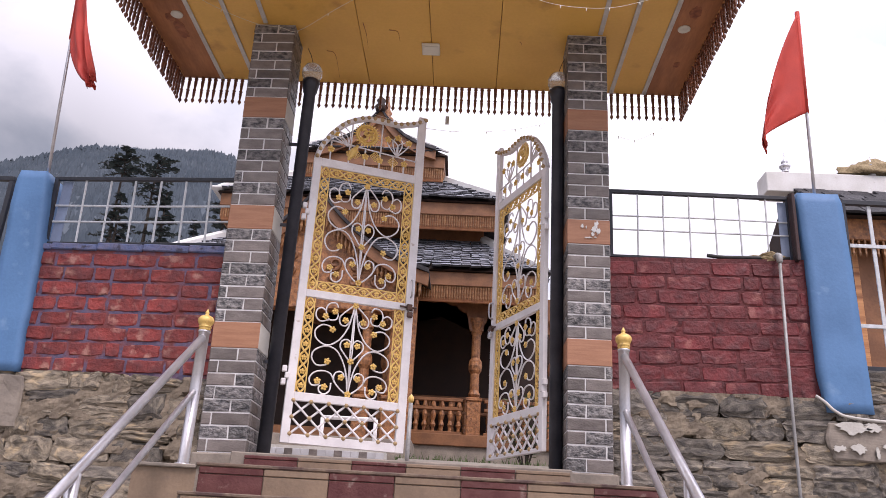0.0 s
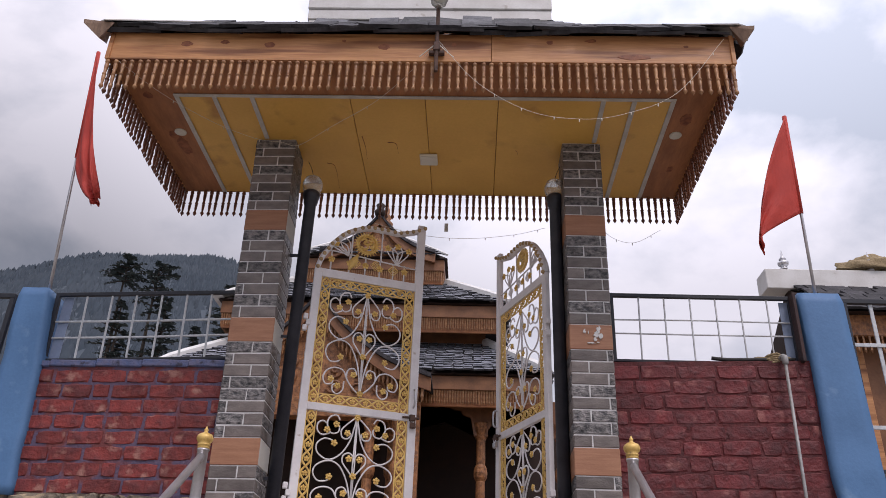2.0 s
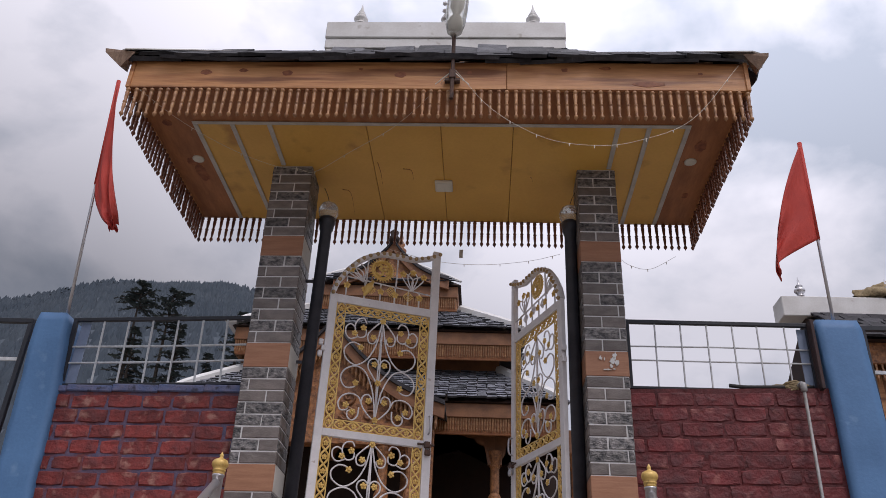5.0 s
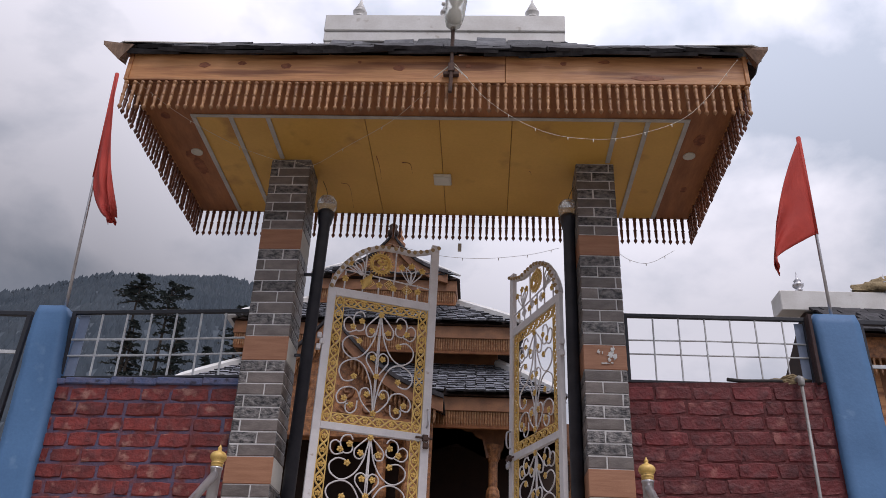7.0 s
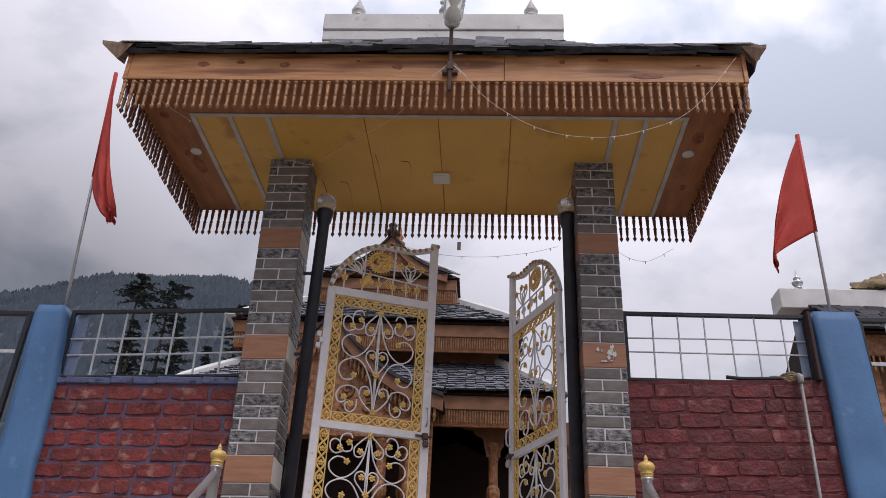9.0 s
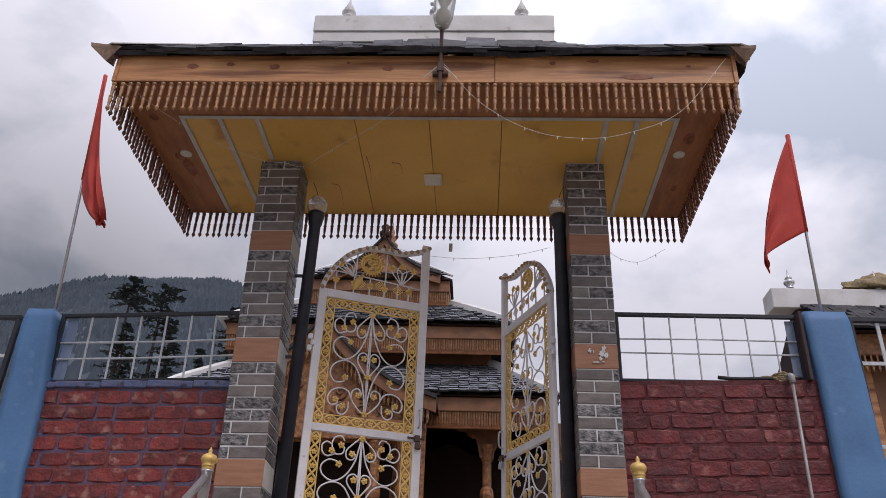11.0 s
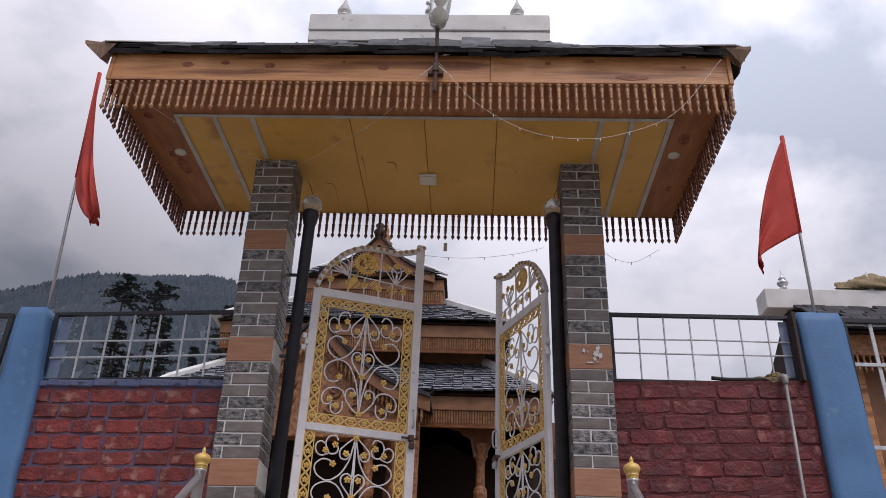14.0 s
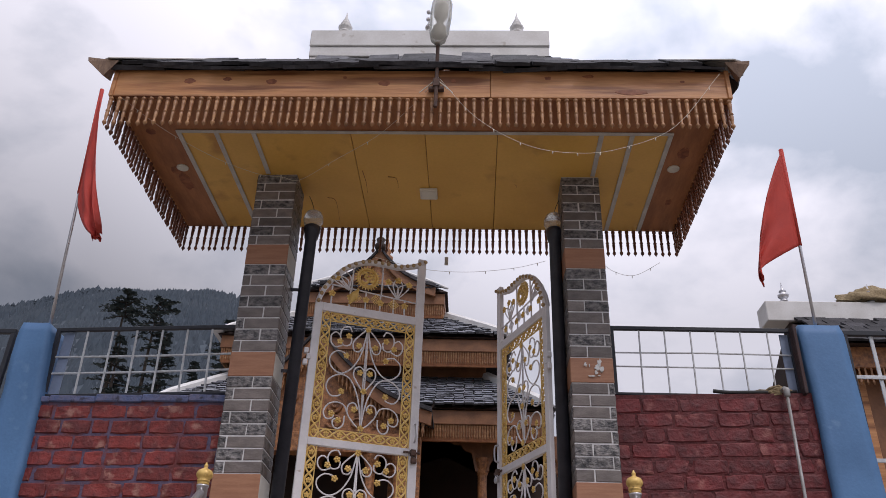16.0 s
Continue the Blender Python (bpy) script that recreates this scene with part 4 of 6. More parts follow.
    for y in (-0.012, 0.012):
        tube(bm, [p + Vector((0, y, 0)) for p in arch], 0.022, 6)
    put("arch", bm, "white_metal", r, "curved white arch bar", True)
    for u, h in ARCH:
        share("stud", BOSS, r, pose(X(0.02 + u * (W - 0.03)), -0.03, ZT - 0.045 + h))
    cx, cz = X(0.43), ZT + 0.30
    bm = bmesh.new()
    circle = lambda rad, n=28, y=-0.01: [(cx + rad * math.cos(2 * math.pi * k / n), y, cz + rad * math.sin(2 * math.pi * k / n)) for k in range(n)]
    tube(bm, circle(0.088), 0.013, 6, True)
    tube(bm, circle(0.07), 0.006, 6, True)
    for k in range(26):
        a = 2 * math.pi * k / 26
        tube(bm, [(cx + 0.09 * math.cos(a), -0.01, cz + 0.09 * math.sin(a)), (cx + 0.121 * math.cos(a), -0.01, cz + 0.121 * math.sin(a))], lambda t: 0.009 * (1 - 0.75 * t), 5)
    disc = put("sun_disc", bm, "gold_paint", r, "gold sun disc with short rays")
    bm = bmesh.new()
    for line in ([(-0.055, 0.035), (-0.03, 0.052), (-0.008, 0.035), (-0.025, 0.008), (0.0, -0.005), (0.005, -0.035), (-0.025, -0.052), (-0.055, -0.035)],
                 [(-0.018, 0.006), (0.02, 0.0), (0.045, 0.015), (0.06, -0.01), (0.045, -0.032), (0.03, -0.02)],
                 [(0.01, 0.045), (0.03, 0.032), (0.052, 0.048)]):
        tube(bm, smooth_line([(cx + x * 0.98, -0.012, cz + z * 0.98) for x, z in line], 4), 0.013, 6)
    blob(bm, (cx + 0.034, -0.012, cz + 0.066), 0.011)
    put("emblem", bm, "gold_paint", disc, "gold curling emblem", True)
    bm = bmesh.new()
    zr = ZT + 0.15
    tube(bm, [(X(0.10), 0, zr + 0.04), (X(c1), 0, zr - 0.01)], 0.007, 6)
    for u in (0.13, 0.29, 0.43, 0.56, 0.68, 0.78):
        tube(bm, [(X(u), 0, ZT), (X(u), 0, zr + 0.03 - 0.03 * u)], 0.007, 6)
    for u in (0.30, 0.565):
        tube(bm, [(X(u), 0, zr), (X(u), 0, ZT + 0.44)], 0.007, 6)
    for (fu, fz), tips in (((0.275, ZT + 0.16), ((0.1, 0.24), (0.15, 0.3), (0.2, 0.36))), ((0.71, zr), ((0.62, 0.33), (0.71, 0.36), (0.81, 0.32)))):
        for u, h in tips:
            for bend in (-0.045, 0.045):
                tube(bm, smooth_line([(X(fu), 0, fz), (X((fu + u) / 2 + bend), 0, (fz + ZT + h) / 2 + abs(bend) * 0.6), (X(u), 0, ZT + h)], 4), 0.006, 5)
    put("arch_scrollwork", bm, "white_metal", r, "thin white fan of curled bars", True)
    for u, h in ((0.13, 0.1), (0.43, 0.09), (0.56, 0.08), (0.78, 0.09), (0.62, 0.30), (0.71, 0.33), (0.81, 0.30), (0.16, 0.26), (0.29, 0.09)):
        share("flower", FLOWER, r, pose(X(u), -0.012, ZT + h) @ Matrix.Scale(1.15, 4))
    for u, h in ((0.345, 0.1), (0.52, 0.11), (0.68, 0.09)):
        bm = bmesh.new()
        c = Vector((X(u), -0.004, ZT + h))
        for k in range(-2, 3):
            for sg in (-1, 1):
                o = Vector((0.012 * k, 0, 0.012 * k * sg))
                tube(bm, [c + o + Vector((-0.022, 0, 0.022 * sg)), c + o + Vector((0.022, 0, -0.022 * sg))], 0.0035, 4)
        put("diamond", bm, "gold_paint" if s > 0 else "white_metal", r, "small woven diamond ornament")
    if s > 0:
        bm = bmesh.new()
        t = Matrix.Translation((X(0.32), -0.012, ZT + 0.1)) @ pose(0, 0, 0, 0, 25, 0)
        lathe(bm, [(0.004, -0.085), (0.014, -0.07), (0.026, -0.035), (0.036, 0.0), (0.034, 0.03), (0.02, 0.055), (0.012, 0.075), (0.016, 0.085)], 8, t)
        put("conch", bm, "gold_paint", r, "small gold conch ornament", True)

    # hinges, bolt and handle
    for z in (0.62, 1.98):
        for dz, dx in ((0.05, -0.03), (0.0, -0.005), (-0.05, -0.03)):
            bm = bmesh.new()
            box(bm, X(dx) - 0.018, X(dx) + 0.018, -0.038, 0.0, z + dz - 0.024, z + dz + 0.024, bevel=0.005)
            put("hinge", bm, "white_metal", r)
    bm = bmesh.new()
    tube(bm, smooth_line([(X(W - 0.03), -0.02, 1.53), (X(W - 0.03), -0.055, 1.51), (X(W - 0.03), -0.055, 1.40), (X(W - 0.03), -0.02, 1.38)], 4), 0.008, 8)
    put("handle", bm, "steel", free, "curved steel pull handle", True)
    bm = bmesh.new()
    tube(bm, [(X(W - 0.12), -0.035, 1.29), (X(W + 0.02), -0.035, 1.29)], 0.009, 8)
    box(bm, X(W - 0.04) - 0.022, X(W - 0.04) + 0.022, -0.05, -0.018, 1.265, 1.315, bevel=0.004)
    put("bolt", bm, "rust", free, "weathered sliding bolt")
    bm = bmesh.new()
    box(bm, X(W - 0.035) - 0.024, X(W - 0.035) + 0.024, -0.058, -0.03, 1.2, 1.25, bevel=0.008)
    tube(bm, smooth_line([(X(W - 0.051), -0.044, 1.24), (X(W - 0.051), -0.044, 1.275), (X(W - 0.035), -0.044, 1.29), (X(W - 0.019), -0.044, 1.275), (X(W - 0.019), -0.044, 1.24)], 4), 0.005, 6)
    put("padlock", bm, "rust" if s > 0 else "steel", free, "small hanging padlock")
    return r


gate_leaf(1, pose(-0.925, 0.25, 0, 0, 0, 19.8), "white iron gate leaf with gold borders, half open")
gate_leaf(-1, pose(1.04, 0.25, 0, 0, 0, -66.5), "white iron gate leaf with gold borders, wide open", 0.16)


# ---- canopy ----
canopy = root("gate_canopy", pose(0, 0, 0), "pine canopy with slate roof, yellow ceiling and turned drops", "canopy")
TX = (-2.06, 2.01)
seams = [-2.06, -1.745, -1.43, -0.62, 0.0, 0.6, 1.45, 1.70, 2.01]
for a, b in zip(seams, seams[1:]):
    bm = bmesh.new()
    dz = rng.uniform(0.0, 0.004)
    box(bm, a + 0.0025, b - 0.0025, -0.6, CY1 - 0.02, SOF + dz, SOF + 0.02 + dz, bevel=0.002)
    put("ceiling_board", bm, "ceiling_panel", canopy)
for x0, x1, y0, y1, mt in ((CX0 + 0.03, TX[0], CY0 + 0.03, CY1 - 0.03, "pine_dark"), (TX[1], CX1 - 0.03, CY0 + 0.03, CY1 - 0.03, "pine_dark"), (TX[0], TX[1], CY0 + 0.03, -0.6, "pine_dark")):
    bm = bmesh.new()
    box(bm, x0, x1, y0, y1, SOF + 0.003, SOF + 0.025)
    put("border_board", bm, mt, canopy, "reddish brown border board")
for x0, x1, y0, y1 in [(x - 0.02, x + 0.02, -0.6, CY1 - 0.03) for x in (-2.06, -1.745, 1.70, 2.01)] + [(-1.45, -1.41, -0.6, -0.02), (1.43, 1.47, -0.6, -0.02), (-2.08, 2.03, -0.635, -0.6)]:
    bm = bmesh.new()
    box(bm, x0, x1, y0, y1, SOF - 0.012, SOF - 0.0005, bevel=0.003)
    put("trim_strip", bm, "grey_trim", canopy, "grey metal trim strip")
# frame above the ceiling
bm = bmesh.new()
box(bm, CX0 + 0.04, CX1 - 0.04, CY0 + 0.04, CY1 - 0.04, SOF + 0.03, SOF + 0.28)
put("roof_frame", bm, "pine_dark", canopy)
cut = 0.53
for x0, x1, y0, y1 in ((CX0, cut, CY0, CY0 + 0.03), (cut + 0.003, CX1, CY0, CY0 + 0.03), (CX0, CX1, CY1 - 0.03, CY1), (CX0, CX0 + 0.03, CY0 + 0.031, CY1 - 0.031), (CX1 - 0.03, CX1, CY0 + 0.031, CY1 - 0.031)):
    bm = bmesh.new()
    box(bm, x0, x1, y0, y1, SOF + 0.005, SOF + 0.275, bevel=0.003)
    put("fascia_board", bm, "pine", canopy, "knotty pine fascia board")
for x in (CX0 - 0.012, CX1 - 0.02):
    bm = bmesh.new()
    box(bm, x, x + 0.032, CY0 - 0.014, CY0 + 0.03, SOF + 0.0, SOF + 0.278, bevel=0.003)
    put("corner_post", bm, "pine", canopy)

bm = bmesh.new()
lathe(bm, [(0.006, 0), (0.018, -0.008), (0.021, -0.02), (0.019, -0.032), (0.0095, -0.038), (0.0185, -0.046), (0.0165, -0.085), (0.0115, -0.132), (0.018, -0.138), (0.019, -0.147), (0.0105, -0.153),
           (0.0165, -0.163), (0.0135, -0.205), (0.009, -0.236), (0.0165, -0.246), (0.0195, -0.257), (0.015, -0.268), (0.007, -0.276), (0.003, -0.288)], 9)
drop = put("turned_drop", bm, "bead_pale", canopy, smooth=True)
for v in drop.data.vertices:  # the front rank is turned a little slimmer
    v.co.x, v.co.y = v.co.x * 0.92, v.co.y * 0.92
drop.matrix_basis = pose(CX0 + 0.01, CY0 + 0.012, SOF + 0.006)
# side and rear ranks: backlit shade is put into this darker copy's colour
shaded_drop = drop.data.copy()
shaded_drop.materials[0] = M["bead_wood_shaded"]
r5 = random.Random(5)
spots = []
nx, ny = 75, 31
for k in range(nx):
    x = CX0 + 0.012 + (CX1 - CX0 - 0.024) * k / (nx - 1)
    spots += [(x, CY0 + 0.012)] * (k > 0) + [(x, CY1 - 0.012)]
for k in range(1, ny):
    y = CY0 + 0.012 + (CY1 - CY0 - 0.024) * k / ny
    spots += [(CX0 + 0.012, y), (CX1 - 0.012, y)]
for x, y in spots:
    share("turned_drop", drop.data if y < CY0 + 0.02 else shaded_drop, canopy, pose(x + r5.uniform(-0.004, 0.004), y, SOF + 0.006 + r5.uniform(-0.004, 0.003), r5.uniform(-0.9, 0.9), r5.uniform(-0.9, 0.9), r5.uniform(0, 360)))

# knots and stains in the pine
kr = random.Random(6)
for x, z, w, h in ((-1.86, 3.79, 0.05, 0.026), (-1.56, 3.81, 0.036, 0.02), (-1.2, 3.785, 0.045, 0.028), (-0.3, 3.775, 0.05, 0.03), (-0.62, 3.83, 0.02, 0.012), (0.24, 3.8, 0.022, 0.02), (0.98, 3.83, 0.03, 0.02), (1.62, 3.69, 0.13, 0.026), (2.02, 3.8, 0.02, 0.012), (1.3, 3.85, 0.05, 0.018)):
    bm = bmesh.new()
    prism(bm, [(x + w * kr.uniform(0.75, 1.1) * math.cos(a), z + h * kr.uniform(0.75, 1.1) * math.sin(a)) for a in (k * math.pi / 8 for k in range(16))], CY0 - 0.0025, CY0 + 0.002)
    put("knot", bm, "knot_wood", canopy, "dark knot in the board")
for x, y, w, h in ((-2.22, 0.12, 0.05, 0.16), (-2.27, -0.05, 0.04, 0.06), (2.17, -0.35, 0.05, 0.09), (2.2, 0.4, 0.03, 0.05), (-2.3, -0.6, 0.04, 0.05)):
    bm = bmesh.new()
    prism(bm, [(x + w * kr.uniform(0.75, 1.1) * math.cos(a), y + h * kr.uniform(0.75, 1.1) * math.sin(a)) for a in (k * math.pi / 8 for k in range(16))], SOF + 0.0005, SOF + 0.004, Matrix(((1, 0, 0, 0), (0, 0, 1, 0), (0, 1, 0, 0), (0, 0, 0, 1))))
    put("knot", bm, "knot_wood", canopy, "dark knot in the board")

# cracks in the painted boards
for line in ([(-0.581, -0.064), (-0.569, 0.1), (-0.574, 0.295)], [(-0.362, 0.026), (-0.29, 0.05), (-0.279, 0.2)], [(-0.96, 0.372), (-0.89, 0.43), (-0.904, 0.82)], [(0.775, 0.13), (0.79, 0.15), (0.8, 0.2)]):
    bm = bmesh.new()
    tube(bm, smooth_line([(x, y, SOF) for x, y in line], 4), lambda t: 0.0028 * (1 - t) + 0.0008, 4)
    put("crack", bm, "knot_wood", canopy, "dark crack in the board")

# hipped roof
EX0, EX1, EY0, EY1, EZ = CX0 - 0.09, CX1 + 0.09, CY0 - 0.035, CY1 + 0.1, SOF + 0.275
RX0, RX1, RY, RZ = -1.08, 1.0, -0.06, 4.87
bm = bmesh.new()
lo = [bm.verts.new(p) for p in ((EX0 + 0.05, EY0 + 0.05, EZ), (EX1 - 0.05, EY0 + 0.05, EZ), (EX1 - 0.05, EY1 - 0.05, EZ), (EX0 + 0.05, EY1 - 0.05, EZ))]
hi = [bm.verts.new(p) for p in ((RX0, RY, RZ), (RX1, RY, RZ))]
for f in ((lo[0], lo[1], hi[1], hi[0]), (lo[1], lo[2], hi[1]), (lo[2], lo[3], hi[0], hi[1]), (lo[3], lo[0], hi[0]), lo[::-1]):
    bm.faces.new(f)
put("roof_deck", bm, "pine_dark", canopy)


def slate_mesh(r, w, l, t=0.022, mat="roof_slate"):
    bm = bmesh.new()
    pts = [(-w / 2, -l / 2), (-w / 6, -l / 2 - r.uniform(-0.02, 0.012)), (w / 5, -l / 2 - r.uniform(-0.02, 0.012)), (w / 2, -l / 2 + r.uniform(0, 0.02)), (w / 2, l / 2), (-w / 2, l / 2)]
    a = [bm.verts.new((x, y, r.uniform(-0.004, 0.004))) for x, y in pts]
    b = [bm.verts.new((x, y, t + r.uniform(-0.005, 0.005))) for x, y in pts]
    bm.faces.new(a[::-1])
    bm.faces.new(b)
    for k in range(6):
        bm.faces.new((a[k], a[(k + 1) % 6], b[(k + 1) % 6], b[k]))
    me = bpy.data.meshes.new("slate")
    bm.to_mesh(me)
    bm.free()
    me.materials.append(M[mat])
    # lower edge faces get the dark colour that stands for their shadow
    if mat == "temple_slate":
        me.materials.append(M["slate_edge_shade"])
        for f in list(me.polygons)[2:5]:
            f.material_index = 1
    return me


SLATES = [slate_mesh(r5, r5.uniform(0.22, 0.36), 0.36, r5.uniform(0.018, 0.034)) for _ in range(12)]
PALE = [slate_mesh(r5, r5.uniform(0.22, 0.36), 0.34, r5.uniform(0.016, 0.026), "ridge_slate") for _ in range(8)]
SMALL = [slate_mesh(r5, r5.uniform(0.145, 0.185), 0.22, 0.034, "temple_slate") for _ in range(10)]


def slate_slope(parent, a, b, c, d, rows, width, seed, kinds=None, keep=None, lift=4.0, wob=1.8, edge=0.1):
    """Slates over the slope from the eave a-b up to the ridge d-c."""
    r = random.Random(seed)
    a, b, c, d = (Vector(p) for p in (a, b, c, d))
    along = (b - a).normalized()
    up = ((d + c) / 2 - (a + b) / 2)
    up = (up - along * up.dot(along)).normalized()
    nrm = along.cross(up)
    turn = Matrix((along, up, nrm)).transposed().to_4x4()
    vs, fs, ids = [], [], []
    kinds = kinds or SLATES
    for k in range(rows):
        t = (k + 0.2) / rows
        p, q = a.lerp(d, t), b.lerp(c, t)
        wide = (q - p).length
        if wide > 0.5:
            p, q = p.lerp(q, edge / wide), q.lerp(p, edge / wide)
        n = max(1, round((q - p).length / width))
        for j in range(n):
            at = p.lerp(q, (j + 0.3 + 0.4 * (k % 2) + r.uniform(-0.12, 0.12)) / n)
            m = Matrix.Translation(at + nrm * (0.018 + r.uniform(0, 0.012)) + up * (0.1 + r.uniform(-0.03, 0.03))) @ turn @ pose(0, 0, 0, lift + r.uniform(-1, 1) * wob, r.uniform(-1, 1) * wob, r.uniform(-3, 3))
            me = r.choice(kinds)
            if keep is None or keep[0] <= at.x <= keep[1]:
                share("slate", me, parent, m)
            else:
                n0 = len(vs)
                vs.extend(m @ v.co for v in me.vertices)
                fs.extend([n0 + q for q in f.vertices] for f in me.polygons)
                ids.extend(f.material_index for f in me.polygons)
    if vs:
        rest = bpy.data.meshes.new("slate")
        rest.from_pydata(vs, [], fs)
        for slot in kinds[0].materials:
            rest.materials.append(slot)
        rest.polygons.foreach_set("material_index", ids)
        ob = new("slate", rest)
        ob.parent = parent
        tagged(ob, "small overlapping slates", kind="stuff")


slate_slope(canopy, (EX0, EY0, EZ), (EX1, EY0, EZ), (RX1, RY, RZ), (RX0, RY, RZ), 7, 0.27, 1, None, None, 2.0, 0.8, 0.2)
slate_slope(canopy, (EX1, EY1, EZ), (EX0, EY1, EZ), (RX0, RY, RZ), (RX1, RY, RZ), 6, 0.32, 2, None, None, 0.5, 0.8, 0.2)
slate_slope(canopy, (EX1, EY0, EZ), (EX1, EY1, EZ), (RX1, RY + 0.05, RZ), (RX1, RY, RZ), 7, 0.3, 3, None, None, 0.5, 0.8, 0.2)
slate_slope(canopy, (EX0, EY1, EZ), (EX0, EY0, EZ), (RX0, RY, RZ), (RX0, RY + 0.05, RZ), 7, 0.3, 4, None, None, 0.5, 0.8, 0.2)
thick = [slate_mesh(r5, r5.uniform(0.34, 0.6), 0.3, r5.uniform(0.02, 0.036)) for _ in range(8)]
x = EX0 + 0.05
while x < EX1 - 0.42:
    w = r5.uniform(0.26, 0.46)
    share("slate", r5.choice(thick), canopy, pose(x + w / 2, EY0 + 0.09 + r5.uniform(-0.02, 0.02), EZ + 0.045 + r5.uniform(0, 0.022), 39 + r5.uniform(-2, 2), r5.uniform(-1.2, 1.2), r5.uniform(-4, 4)))
    x += w
x = -1.0
while x < 1.0:
    w = r5.uniform(0.18, 0.36)
    for k in range(2):
        share("slate", r5.choice(PALE), canopy, pose(x + w / 2 + 0.1 * k, -0.42 + 0.12 * k + r5.uniform(-0.03, 0.03), 4.6 + 0.085 * k + r5.uniform(-0.012, 0.015), 54 + r5.uniform(-6, 6), r5.uniform(-3, 3), r5.uniform(-6, 6)))
    x += w
for ex, ey, rx in ((EX0, EY0, RX0), (EX1, EY0, RX1), (EX1, EY1, RX1), (EX0, EY1, RX0)):
    bm = bmesh.new()
    a, b = Vector((ex, ey, EZ + 0.03)), Vector((rx, RY, RZ + 0.02))
    a = a + (a - b).normalized() * 0.02 + Vector((0, 0, 0.03))
    d = (b - a).normalized()
    side = d.cross(Vector((0, 0, 1))).normalized()
    n = side.cross(d)
    ring = [[bm.verts.new(p + side * u * 0.11 + n * v) for u, v in ((-1, -0.045), (-1, -0.035), (0, 0.02), (1, -0.035), (1, -0.045), (0, 0.008))] for p in (a, b)]
    for k in range(6):
        bm.faces.new((ring[0][k], ring[0][(k + 1) % 6], ring[1][(k + 1) % 6], ring[1][k]))
    bm.faces.new(ring[0][::-1])
    bm.faces.new(ring[1])
    put("hip_cap", bm, "grey_trim", canopy, "folded grey hip cap")
    # the folded board that closes the hip under its cap
    sx, sy = (1 if ex > 0 else -1), (1 if ey > 0 else -1)
    bm = bmesh.new()
    tip, under = Vector((ex + (0.05 if sx > 0 else -0.1), ey + sy * 0.1, EZ + (-0.01 if sx > 0 else 0.01))), Vector((ex - sx * 0.02, ey + sy * 0.03, EZ - 0.12))
    f, g = Vector((ex - sx * 0.12, ey + sy * 0.045, EZ + 0.025)), Vector((ex + sx * 0.045, ey - sy * 0.2, EZ + 0.025))
    low = tip + Vector((-sx * 0.005, -sy * 0.005, -0.035))
    pts = [bm.verts.new(p) for p in (tip, f, g, under, low)]
    for q in ((0, 1, 2), (1, 3, 2), (0, 4, 1), (4, 3, 1), (0, 2, 4), (4, 2, 3)):
        bm.faces.new([pts[i] for i in q])
    put("hip_end_board", bm, "weathered_board", canopy, "weathered folded board closing the hip")

bx0, bx1, bz = -1.18, 1.1, 4.86
bm = bmesh.new()
box(bm, bx0, bx1, -0.2, 0.1, bz, bz + 0.12, bevel=0.006)
box(bm, bx0 - 0.005, bx1 + 0.005, -0.215, 0.115, bz + 0.122, bz + 0.325, bevel=0.008)
for x0, x1 in ((bx0 + 0.01, bx0 + 0.2), (bx1 - 0.2, bx1 - 0.01)):
    box(bm, x0, x1, -0.19, 0.09, bz - 0.07, bz - 0.002, bevel=0.006)
ridge = put("ridge_box", bm, "roof_paint", canopy, "white painted wooden ridge box, flaking")
for x in (-0.87, -0.02, 0.8):
    bm = bmesh.new()
    lathe(bm, [(0.05, 0), (0.05, 0.018), (0.03, 0.026), (0.058, 0.05), (0.064, 0.068), (0.05, 0.084), (0.036, 0.09), (0.046, 0.104), (0.04, 0.12), (0.026, 0.128), (0.032, 0.14), (0.02, 0.165), (0.01, 0.2), (0.003, 0.245)], 12, Matrix.Translation((x, -0.16, bz + 0.325)) @ Matrix.Diagonal((1.1, 1.1, 1.15, 1)))
    put("finial", bm, "roof_paint", ridge, "white turned finial", True)

# fittings on the canopy
for x, y in ((-2.19, -0.09), (2.13, -0.13)):
    r = root("downlight", pose(x, y, SOF + 0.003), "round white recessed downlight in the brown border", "downlight", "round lights under the canopy")
    bm = bmesh.new()
    lathe(bm, [(0.052, 0), (0.052, -0.008), (0.043, -0.014), (0.036, -0.004), (0.018, -0.003)], 20)
    put("bezel", bm, "plastic_white", r, smooth=True)
r = root("ceiling_light", pose(-0.006, 0.27, SOF - 0.001), "square cream switched off light on the ceiling", "ceiling light")
bm = bmesh.new()
box(bm, -0.08, 0.08, -0.08, 0.08, -0.028, 0.0, bevel=0.006)
body = put("housing", bm, "plastic_white", r)
bm = bmesh.new()
box(bm, -0.068, 0.068, -0.068, 0.068, -0.034, -0.0285, bevel=0.004)
put("diffuser", bm, "plastic_white", body)

